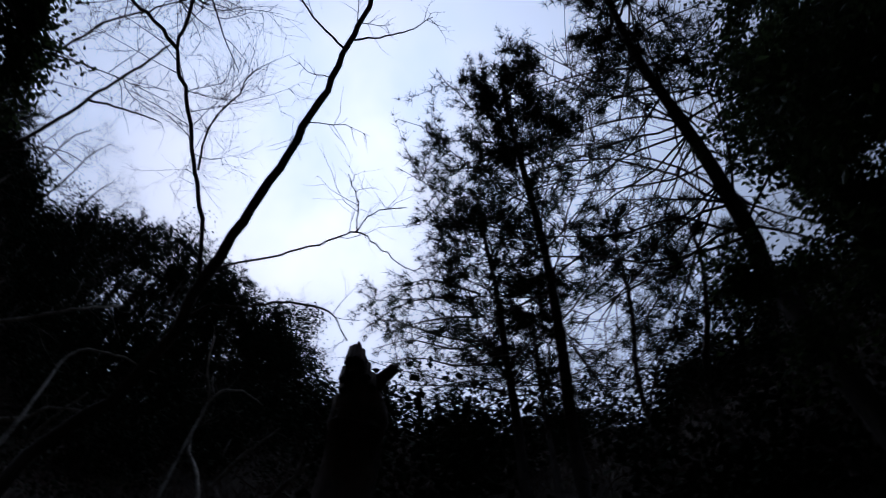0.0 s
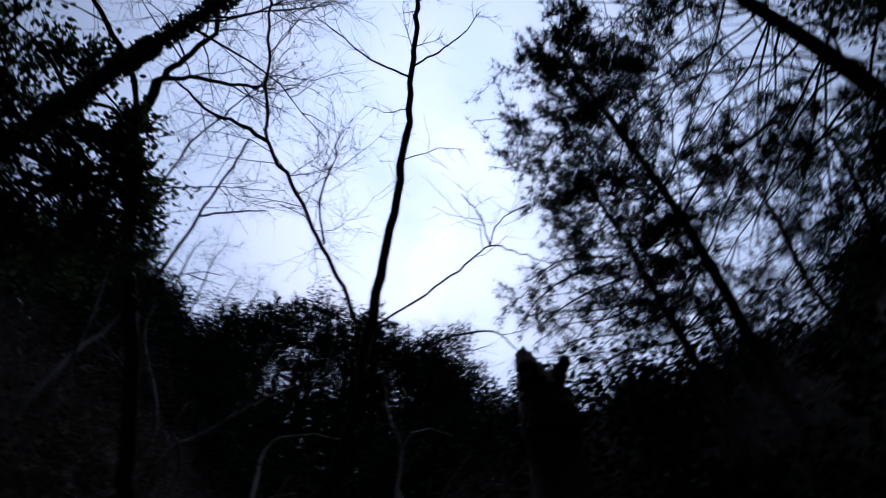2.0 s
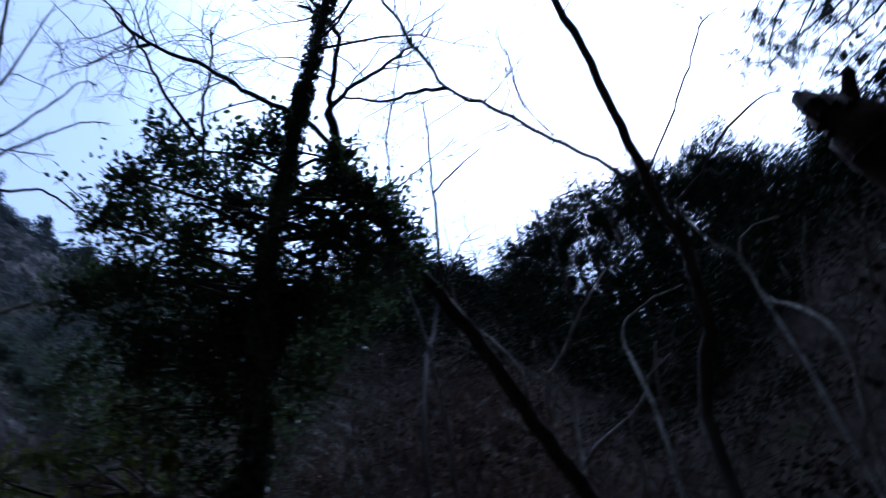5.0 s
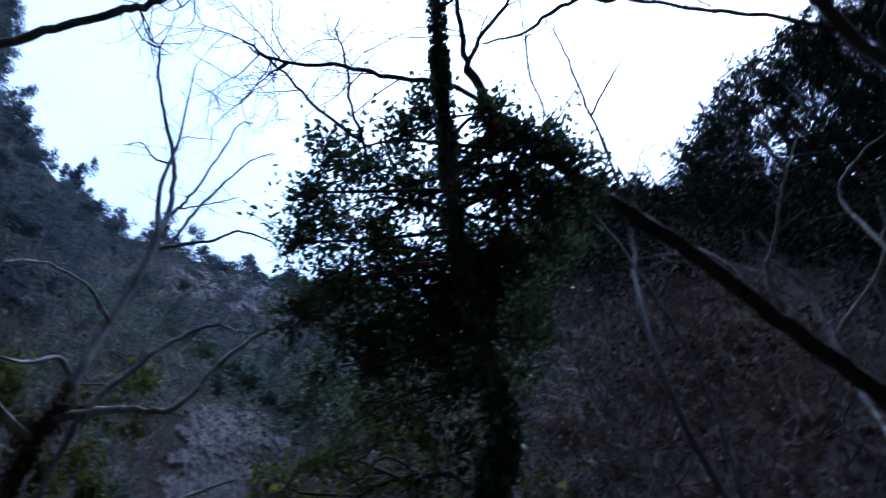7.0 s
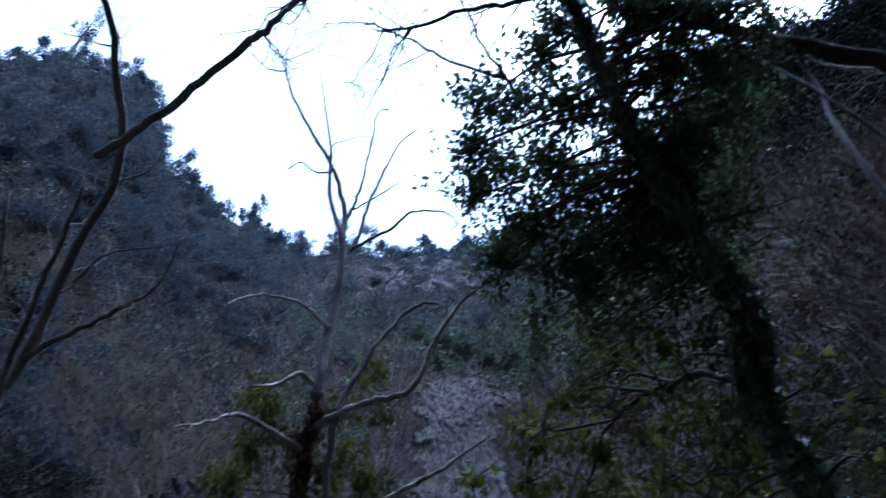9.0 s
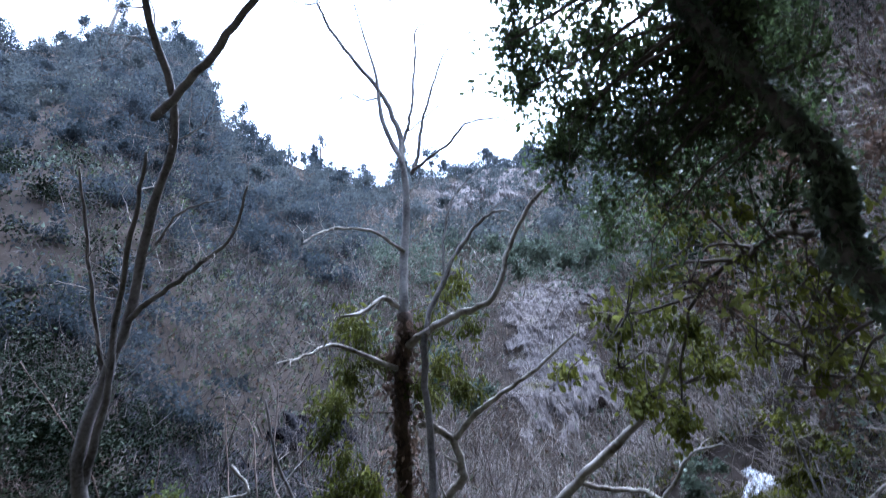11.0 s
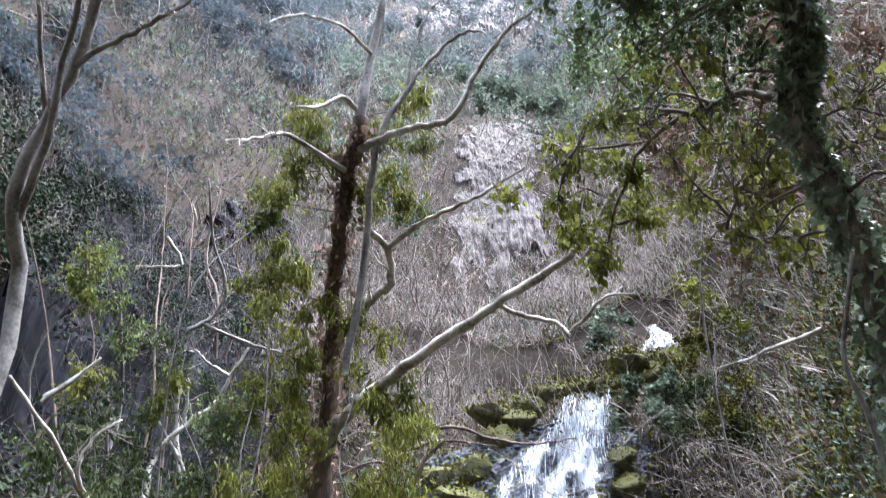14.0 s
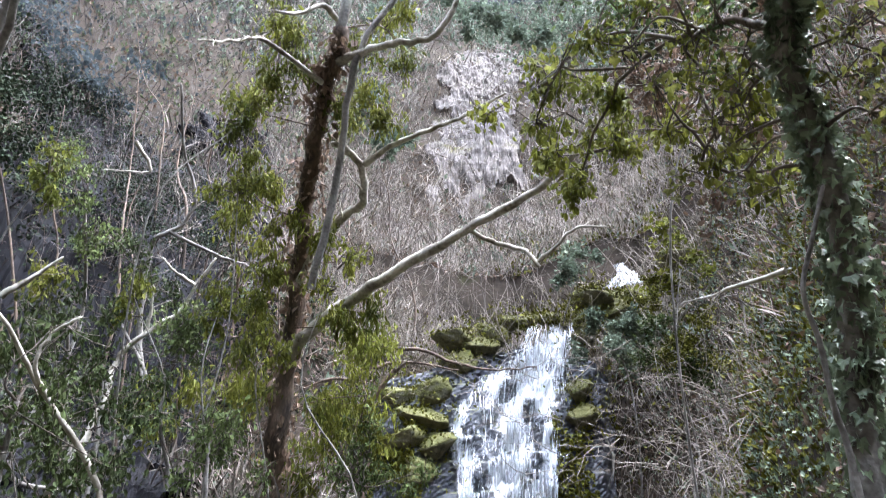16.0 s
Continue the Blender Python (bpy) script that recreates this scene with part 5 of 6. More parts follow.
rock_patch("cliff_pale", "pale grey broken cliff face among bare brush", 15.4, 26.0, -3.5, 9.0, M_ROCK, 0.62, 0.20, 3, 190, 200)
# the next two faces use the rock colour with shade painted in
rock_patch("cliff_dark", "rock wall hung with roots, coloured near-black to stand in for shade", 5.2, 16.5, -41, -14, M_ROCK_WALL_SHADE, 0.8, 0.26, 5, 130, 130)
rock_patch("cliff_side", "rock outcrop on the slope, shade put into its near-black colour", 15.5, 18.5, -24, -15, M_ROCK_WALL_SHADE, 0.5, 0.25, 8)
rock_patch("cliff_far", "pale rock bands high on the far slope", 40, 66, -8, 9, M_ROCK, 1.6, 1.0, 11)


def boulder_mesh(seed, mat, name="boulder", cuts=9):
    """A stone broken along a few planes, with a worn rough skin."""
    rs = np.random.RandomState(seed + 40)
    bm = bmesh.new()
    bmesh.ops.create_icosphere(bm, subdivisions=4, radius=1)
    planes = rs.randn(cuts, 3)
    planes /= np.linalg.norm(planes, axis=1)[:, None]
    depth = 0.52 + 0.34 * rs.rand(cuts)
    for v in bm.verts:
        p = v.co.copy()
        for q, d in zip(planes, depth):
            over = p.dot(Vector(q)) - d
            if over > 0:
                p -= Vector(q) * over * 0.92
        n = noise.noise(p * 2.1 + Vector((seed * 7.1, 0, 0))) * 0.12 + noise.noise(p * 6.0 + Vector((0, seed * 3.3, 0))) * 0.06 + noise.noise(p * 15.0) * 0.03
        v.co = p * (1 + n)
        v.co.z *= 0.8
    me = bpy.data.meshes.new(name)
    bm.to_mesh(me)
    bm.free()
    me.materials.append(mat)
    me.polygons.foreach_set("use_smooth", np.full(len(me.polygons), True))
    return me


def moss_mesh(me, n):
    """Tufts of moss on the upper side of a stone."""
    p = np.array([v.co[:] for v in me.vertices if v.normal.z > -0.35 and noise.noise(v.co * 2.4) > -0.2])
    s = Soup()
    c = p[rng.randint(0, len(p), n)] + rng.randn(n, 3) * 0.03
    leaves(s, c, 0.13, (LEAF_V, LEAF_T), 0.0, c + (0, 0, 0.6))
    return s.mesh("moss", M_MOSS, False)


MOSSY = [boulder_mesh(i, M_ROCK_MOSS) for i in range(6)]
TUFTS = [moss_mesh(m, 240) for m in MOSSY]
BANK_BOULDERS = [
    ((-0.57, 11.24, 4.25), 0.34),
    ((-0.20, 11.15, 3.90), 0.38),
    ((-0.43, 11.06, 3.58), 0.36),
    ((-0.09, 11.27, 4.37), 0.30),
    ((0.04, 11.03, 3.47), 0.30),
    ((-0.31, 10.94, 3.12), 0.36),
    ((0.38, 11.41, 4.89), 0.34),
    ((0.69, 11.50, 5.22), 0.26),
    ((0.23, 11.52, 5.30), 0.28),
]
LIP_BOULDERS = [
    ((0.92, 11.58, 5.50), 0.20),
    ((1.21, 11.63, 5.71), 0.20),
    ((1.54, 11.66, 5.79), 0.19),
    ((1.88, 11.68, 5.86), 0.20),
    ((2.16, 11.64, 5.74), 0.17),
    ((2.46, 11.68, 5.87), 0.22),
    ((2.43, 11.60, 5.60), 0.25),
    ((2.63, 11.78, 6.23), 0.31),
    ((2.96, 11.73, 6.08), 0.30),
    ((3.14, 11.82, 6.38), 0.20),
    ((3.29, 11.72, 6.04), 0.28),
    ((2.76, 11.86, 6.53), 0.14),
    ((3.44, 11.82, 6.40), 0.20),
    ((2.29, 11.31, 4.51), 0.24),
    ((2.30, 11.18, 4.04), 0.28),
    ((4.35, 11.71, 5.99), 0.3),
    ((4.29, 12.07, 7.32), 0.3),
    ((5.17, 10.99, 3.33), 0.26),
    ((4.85, 11.10, 3.73), 0.24),
]
BOULDERS = BANK_BOULDERS + LIP_BOULDERS
for i, (c, r) in enumerate(BOULDERS):
    ob = tagged(new("boulder", MOSSY[i % 6]), "angular boulder covered with yellow-green moss beside the waterfall", "boulder", "mossy boulders")
    ob.matrix_world = Matrix.Translation(Vector(c) + Vector((0, 0.16, 0))) @ Euler((rng.randn() * 0.25, rng.randn() * 0.25, i * 2.1)).to_matrix().to_4x4() @ Matrix.Diagonal((r * (0.9 + 0.6 * rng.rand()), r * (0.9 + 0.4 * rng.rand()), r * (0.75 + 0.4 * rng.rand()), 1))
    fur = new("moss", TUFTS[i % 6])
    fur.parent = ob
    tagged(fur, "soft yellow-green moss tufts", kind="stuff")


s = Soup()
for c, r in BOULDERS:
    q = np.array(c) + (0, 0.12, 0) + rng.randn(170, 3) * np.array([r * 1.3, 0.14, r * 0.75])
    leaves(s, q, 0.075, (SPRIG_V, SPRIG_T), 0.0, (0, -0.4, 0.6), 0.7)
tagged(s.part("moss_carpet", M_MOSS, None, "", False), "moss filling the gaps between the boulders", "moss", kind="stuff")


def fall_y(x, z):
    """The stepped rock face under the water."""
    ledge = np.floor(z / 0.42 + 0.3 * np.sin(x * 3.1)) * 0.42
    return 10.95 + 0.27 * (0.45 * z + 0.55 * ledge - 2.8) + 0.05 * np.sin(x * 5.3 + z * 2.0) + 0.04 * np.sin(x * 11.0 - z * 7.0)


def build_fall_rock():
    nx, nz = 110, 120
    X, Z = np.meshgrid(np.linspace(-1.4, 3.1, nx), np.linspace(0.4, 5.25, nz), indexing="ij")
    top = 5.25 - 0.25 * np.abs(X - 1.6) ** 1.3
    Zc = np.minimum(Z, top)
    Y = fall_y(X, Zc) + (Z - Zc) * 1.5 + rng.randn(nx, nz) * 0.012
    edge = np.clip((np.abs(X - 0.85) - 1.7) / 0.5, 0, 1)
    Y += edge * 0.9
    i, j = np.meshgrid(np.arange(nx - 1), np.arange(nz - 1), indexing="ij")
    s = Soup()
    s.add(np.stack([X, Y, Zc], -1).reshape(-1, 3), np.stack([i * nz + j, (i + 1) * nz + j, (i + 1) * nz + j + 1, i * nz + j + 1], -1).reshape(-1, 4))
    tagged(s.part("waterfall_rock", M_ROCK_DARK, None, "", False), "dark wet ledges with moss behind the waterfall", "rock face", kind="structure")


build_fall_rock()
s = Soup()
for x0, x1, n in ((-1.5, -0.15, 9000), (1.75, 2.4, 2600)):
    x, z = x0 + (x1 - x0) * rng.rand(n), 0.6 + 3.9 * rng.rand(n)
    keep = (wavy(x, z, 2.2, 3.0) > 0.0) & (z < 4.6 - 0.55 * np.maximum(0.6 - x, 0))
    x, z = x[keep], z[keep]
    leaves(s, np.stack([x, fall_y(x, z) - 0.03 + np.clip((np.abs(x - 0.85) - 1.7) / 0.5, 0, 1) * 0.9, z], -1), 0.09, (LEAF_V, LEAF_T), 0.0, (0, -0.6, 0.2), 0.7)
tagged(s.part("wall_moss", M_MOSS, None, "", False), "thick yellow-green moss on the rock beside the fall", "moss", kind="stuff")


def veil(name, p, mat, parent, label=""):
    """A run of water as a grid of points, dense in the middle and thin towards its edges."""
    k, m = p.shape[:2]
    i, j = np.meshgrid(np.arange(k - 1), np.arange(m - 1), indexing="ij")
    s = Soup()
    s.add(p.reshape(-1, 3), np.stack([i * m + j, i * m + j + 1, (i + 1) * m + j + 1, (i + 1) * m + j], -1).reshape(-1, 4))
    ob = s.part(name, mat, parent, label)
    u, v = np.linspace(-1, 1, m), np.linspace(-1, 1, k)
    d = (1 - np.abs(u) ** 2.5)[None, :] * (1 - np.abs(v) ** 5)[:, None]
    ob.data.attributes.new("dense", 'FLOAT', 'POINT').data.foreach_set("value", d.ravel().astype(np.float32))


def waterfall():
    root = thing("waterfall", "white stepped waterfall spreading over dark wet ledges", "waterfall")
    left = spline([(1.54, 11.62, 5.64), (1.25, 11.47, 5.11), (0.77, 11.37, 4.71), (0.45, 11.23, 4.21), (0.37, 11.09, 3.70), (0.39, 10.97, 3.24), (0.44, 10.83, 2.74), (0.45, 10.60, 1.87)], 8)
    right = spline([(2.26, 11.63, 5.71), (2.18, 11.49, 5.15), (2.08, 11.35, 4.65), (1.99, 11.22, 4.17), (1.93, 11.12, 3.79), (1.85, 10.99, 3.32), (1.78, 10.85, 2.81), (1.74, 10.62, 1.93)], 8)
    n = len(left)

    def sheet(name, a, b, k0, k1, lift, mat, m, label=""):
        """One run of water between two shares of the width."""
        u = np.linspace(0, 1, m)
        rows = np.arange(k0, k1)
        wob = np.cumsum(rng.randn(len(rows))) * 0.008
        taper = np.minimum(1, 0.35 + np.minimum(np.arange(len(rows)), np.arange(len(rows))[::-1]) / 6.0)
        mid, half = (a + b) / 2 + wob, (b - a) / 2 * taper * (1 + rng.randn(len(rows)) * 0.12)
        w = mid[:, None] + half[:, None] * (2 * u - 1)
        p = left[rows][:, None, :] * (1 - w)[..., None] + right[rows][:, None, :] * w[..., None]
        p[..., 1] = fall_y(p[..., 0], p[..., 2]) - lift - 0.03 * np.abs(np.sin(w * 37 + k0)) + rng.randn(len(rows), m) * 0.008
        p[0, :, 2] += rng.randn(m) * 0.03
        p[-1, :, 2] += rng.randn(m) * 0.05
        veil(name, p, mat, root, label)

    sheet("water_film", 0.02, 0.98, 0, n, 0.03, M_FILM, 40, "thin film of water over the ledges")
    for a, b, k0, k1 in ((0.22, 1.0, 0, 9), (0.30, 0.85, 2, 13), (0.02, 0.88, 6, 16), (0.74, 1.02, 0, 19), (-0.03, 0.36, 13, 23), (0.38, 0.95, 12, 25), (0.60, 0.97, 15, 31), (-0.04, 0.15, 20, 44), (0.14, 0.32, 17, 28), (0.36, 0.64, 21, 35), (0.33, 0.74, 27, 46), (0.26, 0.78, 36, n), (0.77, 1.0, 33, n), (-0.05, 0.20, 34, n), (0.80, 0.96, 26, 41), (0.44, 0.58, 14, 40), (0.03, 0.09, 0, 9), (0.10, 0.16, 3, 10)):
        sheet("water_run", a, b, k0, min(k1, n), 0.06 + 0.05 * rng.rand(), M_SHEET, 22, "white run of falling water")
    s = Soup()
    low_ = ((0.02, 0.12), (0.08, 0.16), (0.20, 0.28), (0.34, 0.50), (0.44, 0.66), (0.56, 0.70), (0.74, 0.84), (0.80, 0.98))
    for q in range(260):
        k0 = rng.randint(0, 12) if q < 110 else rng.randint(8, n - 6)
        lo, hi = (0.0, 0.97) if k0 < 10 else low_[rng.randint(8)]
        u = lo + (hi - lo) * rng.rand()
        b = left[k0] * (1 - u) + right[k0] * u
        drop = (0.12 + 0.55 * rng.rand() ** 1.6) * (0.6 if k0 < 10 else 1.0)
        zz = np.linspace(0, drop, 7)
        xx = b[0] - (0.35 * zz * (1 - u) if k0 < 14 else 0) + np.cumsum(rng.randn(7)) * 0.008
        w = np.stack([xx, fall_y(xx, b[2] - zz) - 0.06 - 0.07 * rng.rand(), b[2] - zz], -1)
        f = 0.003 + 0.009 * rng.rand() ** 2
        tube(s, w[:3], 0.001, f, 5, 0.5)
        tube(s, w[2:], f, 0.001, 5, 0.8)
    tagged(s.part("water_strand", M_STRAND, root, "white foaming strands of water"), kind="stuff")
    s = Soup()
    for c, w, k in (((1.61, 11.49, 5.17), 0.16, 40), ((1.46, 11.39, 4.81), 0.22, 40), ((1.12, 10.96, 3.19), 0.22, 90), ((1.60, 10.92, 3.05), 0.16, 40), ((0.57, 10.86, 2.84), 0.12, 25), ((1.23, 11.12, 3.80), 0.14, 30)):
        for _ in range(k):
            b = np.array(c) + rng.randn(3) * np.array([w * 0.6, 0.03, w * 0.5]) - (0, 0.16, 0)
            tube(s, [b, b - (0, 0.01, 0.05), b - (0, 0, 0.12 + 0.1 * rng.rand())], 0.018 * (0.5 + rng.rand()), 0.006, 5, 0.5)
    tagged(s.part("foam", M_FOAM, root, "bright foam where the water hits the ledges"), kind="stuff")
    up = thing("upper_cascade", "small white spout between mossy boulders above the fall", "waterfall")
    for lo, hi in ((((3.00, 11.62, 6.84), (2.99, 11.48, 6.64), (2.92, 11.34, 6.46), (2.70, 11.24, 6.22)), ((3.13, 11.62, 6.85), (3.20, 11.46, 6.62), (3.12, 11.30, 6.42), (2.98, 11.20, 6.26))), (((3.04, 11.60, 6.80), (3.08, 11.42, 6.60), (3.06, 11.28, 6.40), (3.10, 11.20, 6.30)), ((3.14, 11.62, 6.83), (3.27, 11.44, 6.62), (3.34, 11.28, 6.44), (3.30, 11.20, 6.34)))):
        lo, hi = spline(lo, 6), spline(hi, 6)
        w = np.linspace(0, 1, 14)[None, :, None]
        g = lo[:, None, :] * (1 - w) + hi[:, None, :] * w
        veil("spout", g + rng.randn(*g.shape) * 0.02, M_WATER, up)


waterfall()
WET = [boulder_mesh(20 + i, M_ROCK_DARK) for i in range(3)]
for i, (c, r) in enumerate((((1.44, 11.26, 4.32), 0.15), ((0.97, 11.09, 3.70), 0.17), ((1.70, 11.10, 3.74), 0.15), ((1.16, 10.99, 3.32), 0.16), ((1.42, 11.43, 4.95), 0.12), ((0.74, 11.21, 4.14), 0.14), ((1.89, 11.28, 4.39), 0.12), ((0.67, 10.93, 3.09), 0.15), ((1.83, 11.41, 4.88), 0.10))):
    ob = tagged(new("wet_rock", WET[i % 3]), "dark wet rock jutting through the falling water", "rock", "wet rocks in the waterfall")
    ob.matrix_world = Matrix.Translation(Vector(c) + Vector((0, 0.06, 0))) @ Euler((i * 0.2, i * 0.4, i * 0.3)).to_matrix().to_4x4() @ Matrix.Diagonal((r * 1.1, r * 0.6, r * 0.7, 1))


# ---- brush ----
def on_bare_rock(x, y):
    """Share of growth that the pale cliff leaves out."""
    r, a = np.hypot(x, y), np.degrees(np.arctan2(x, y))
    return (r > 15.6) & (r < 25.2) & (a > -2.8) & (a < 8.0) & (wavy(x, y, 0.9, 4.0) > -0.75)


def brush(name, label, n, r0, r1, a0, a1, mat, hmin, hmax, thick, kids=5, power=1.0, lean=0.35, depth=0, bend=0.4):
    """Thickets of bare crooked stems with side twigs."""
    s = Soup()
    xs, ys = scatter(n, r0, r1, a0, a1, power)
    keep = ~(on_bare_rock(xs, ys) & (rng.rand(n) < 0.45))
    xs, ys = xs[keep], ys[keep]
    zs = height(xs, ys)
    for x, y, z in zip(xs, ys, zs):
        h = hmin + (hmax - hmin) * rng.rand() ** 1.5
        q = wander((x, y, z - 0.1), (rng.randn() * lean, rng.randn() * lean - 0.15, 1), h, 6, bend, 0.05)
        tube(s, q, thick * (0.6 + h * 0.25), thick * 0.3, 3)
        sprout(s, q, rng.randint(2, kids + 1), h * 0.5, thick * 0.4, depth, 0.5, 0.05, 0.15)
    return tagged(s.part(name, mat), label, "brush", kind="stuff")


brush("hillside_brush", "thicket of bare grey stems on the slope behind the waterfall", 2100, 12.2, 34, -16, 40, M_TWIG, 0.8, 3.0, 0.011, 6, 1.6, 0.5)
# same thicket as above; darker twigs paint the left slope's shade
brush("shade_tinted_brush", "thicket of bare stems on the shaded slope, shade put into their dark colour", 1300, 12.2, 38, -46, -13, M_TWIG_DARK, 0.8, 3.0, 0.011, 6, 1.15, 0.5)
brush("wall_brush", "tangle of crooked bare twigs over the shaded bank", 750, 9.6, 15.5, -46, -11, M_TWIG_BROWN, 0.4, 1.7, 0.006, 6, 1.0, 1.0, 0, 0.9)
brush("step_brush", "crooked twigs hanging over the steep step of the shaded bank", 420, 10.2, 11.6, -47, -10, M_TWIG_BROWN, 0.4, 1.4, 0.006, 6, 1.0, 1.2, 0, 0.9)
brush("near_brush", "bare crooked twigs and brambles on the near bank", 240, 7.5, 13, -13, 50, M_TWIG, 0.5, 2.0, 0.006, 5, 1.0, 0.6, 1)
brush("bramble_brush", "tangled fallen twigs above the waterfall", 650, 12.2, 16, 6, 32, M_TWIG_PALE, 0.5, 1.4, 0.007, 7, 1.0, 1.5, 0, 0.9)
brush("dead_wood_thicket", "heap of fallen dry branches and twigs on the slope above the fall", 950, 12.6, 19, 9, 32, M_TWIG_PALE, 0.6, 1.9, 0.010, 7, 1.0, 1.5, 0, 0.9)
brush("right_brush", "dry twigs and stems on the bank by the waterfall", 900, 6.5, 12.5, 16, 40, M_TWIG_PALE, 0.4, 1.1, 0.004, 7, 1.0, 0.9, 0, 0.8)
brush("east_brush", "dark bare undergrowth on the steep bank", 1000, 5, 18, 30, 160, M_TWIG_BROWN, 0.5, 1.7, 0.006, 5)
SLIVER = (np.array([(-0.5, 0, 0), (0.5, 0, 0), (0.35, 0.5, 0.04), (0, 1, 0)], float) * (0.035, 1, 1), np.array([(0, 1, 2), (0, 2, 3)]))


def scrub(name, label, n, r0, r1, a0, a1, mat, size, shape, power=1.0, clumps=400, way=(0, 0, 1)):
    """Fine dry growth in clumps over the slopes."""
    cx, cy = scatter(clumps, r0, r1, a0, a1, power)
    k = rng.randint(0, clumps, n)
    spread_ = 0.35 + 0.03 * np.hypot(cx, cy)
    x, y = cx[k] + rng.randn(n) * spread_[k], cy[k] + rng.randn(n) * spread_[k]
    keep = ~(on_bare_rock(x, y) & (rng.rand(n) < 0.5))
    x, y = x[keep], y[keep]
    r = np.hypot(x, y)
    z = height(x, y) - 0.02
    s = Soup()
    for lo, hi in ((0, 14), (14, 22), (22, 34), (34, 90)):
        m = (r >= lo) & (r < hi)
        leaves(s, np.stack([x, y, z], -1)[m], size * (0.6 + min(hi, 50) / 28), shape, 0.0, way, 0.8)
    return tagged(s.part(name, mat, None, "", False), label, "scrub", kind="stuff")


scrub("dry_scrub", "fine dry stems and grasses over the slopes", 30000, 8, 60, -18, 48, M_TWIG, 0.42, SLIVER, 1.3, 1500)
scrub("dry_grass", "pale dry grass tufts between the stems", 19000, 10, 45, -12, 38, M_STRAW, 0.34, SLIVER, 1.2, 500)
# dark twig colour again stands in for shade on the left slope
scrub("shade_tinted_stems", "fine stems on the shaded slope, shade put into their dark colour", 22000, 11, 60, -44, -14, M_TWIG_DARK, 0.42, SLIVER, 1.3, 700)
# leaf colour here includes the painted blue-grey haze
scrub("shade_scrub", "low dark evergreen scrub on the shaded side", 26000, 13, 62, -78, -20, M_FAR_HAZED, 0.12, (SPRIG_V, SPRIG_T), 1.2, 500, (0, 0, 1))
scrub("fallen_leaves", "brown fallen leaves on the slopes", 26000, 5, 22, -40, 60, M_DEAD_LEAF, 0.10, (SPRIG_V, SPRIG_T), 1.0, 1200, None)
scrub("moss_bank", "yellow-green moss and low plants on the bank", 16000, 7.0, 11.5, 15, 31, M_MOSS, 0.07, (SPRIG_V, SPRIG_T), 1.0, 60, (0, 0, 1))
scrub("red_leaves", "reddish brown dead leaves on the bank", 5000, 6.5, 9.5, 44, 56, M_DEAD_LEAF, 0.09, (SPRIG_V, SPRIG_T), 1.0, 30, None)
scrub("bank_scrub", "dry brown stems on the steep bank", 30000, 5, 18, 32, 160, M_TWIG_BROWN, 0.4, SLIVER, 1.0, 700)
scrub("slope_moss", "yellow-green moss patches between fallen twigs on the slope", 9000, 11.5, 16, 8, 30, M_MOSS, 0.10, (SPRIG_V, SPRIG_T), 1.0, 40, (0, 0, 1))
scrub("bank_sprigs", "grey-green leafy sprigs on the bank beside the waterfall", 22000, 6.8, 13, 14, 33, M_SHRUB, 0.06, (SPRIG_V, SPRIG_T), 1.0, 120, (0, 0, 0.6))
scrub("red_litter", "reddish dead leaves heaped on the bank", 6000, 7.0, 12, 49.1, 56.1, M_DEAD_LEAF, 0.12, (SPRIG_V, SPRIG_T), 1.0, 14, None)
scrub("near_sprigs", "small grey-green sprigs on the near bank", 20000, 3.4, 7.2, 22, 33, M_IVY, 0.034, (SPRIG_V, SPRIG_T), 1.0, 200, (0, 0, 0.6))
scrub("bank_leaves", "small ivy and grass leaves covering the bank by the waterfall", 26000, 4.5, 12.5, 15, 36, M_IVY, 0.05, (SPRIG_V, SPRIG_T), 1.0, 260, (0, 0, 0.5))
scrub("bank_moss", "olive moss cushions between twigs on the bank", 22000, 4.5, 12.5, 15, 36, M_MOSS, 0.055, (SPRIG_V, SPRIG_T), 1.0, 110, (0, 0, 0.8))
scrub("pale_stems", "fine bleached stems on the slope below the pale cliff", 15000, 11.8, 19, -9, 14, M_TWIG_PALE, 0.26, SLIVER, 1.0, 500)
scrub("pale_litter", "pinkish brown fallen leaves below the pale cliff", 16000, 11.8, 18, -10, 14, M_DEAD_LEAF, 0.06, (SPRIG_V, SPRIG_T), 1.0, 700, None)
scrub("brown_litter", "brown dead leaves caught in the twigs on the bank behind the ivy-covered tree", 24000, 6.5, 18, 19, 52, M_DEAD_LEAF, 0.07, (SPRIG_V, SPRIG_T), 1.0, 420, None)
scrub("step_sprigs", "dark sprigs and hanging stems on the steep step of the shaded bank", 22000, 10.3, 11.7, -47, -12, M_PINE, 0.085, (SPRIG_V, SPRIG_T), 1.0, 420, (0, 0, 0.4))
scrub("step_stems", "fine dry stems hanging over the steep step", 9000, 10.3, 11.9, -47, -10, M_TWIG_BROWN, 0.30, SLIVER, 1.0, 420, (0, -0.6, -0.4))
scrub("upper_stems", "bleached stems on the slope above the fallen branches", 16000, 12, 24, 13, 36, M_TWIG_PALE, 0.30, SLIVER, 1.0, 500)
scrub("ledge_stems", "dry stems hanging over the ledge above the fall", 10000, 11.0, 13.0, -9, 15, M_TWIG_PALE, 0.24, SLIVER, 1.0, 420, (0, -0.5, 0.3))
scrub("ledge_litter", "brown leaves and sprigs on the ledge above the fall", 12000, 11.0, 13.0, -9, 15, M_DEAD_LEAF, 0.06, (SPRIG_V, SPRIG_T), 1.0, 420, None)
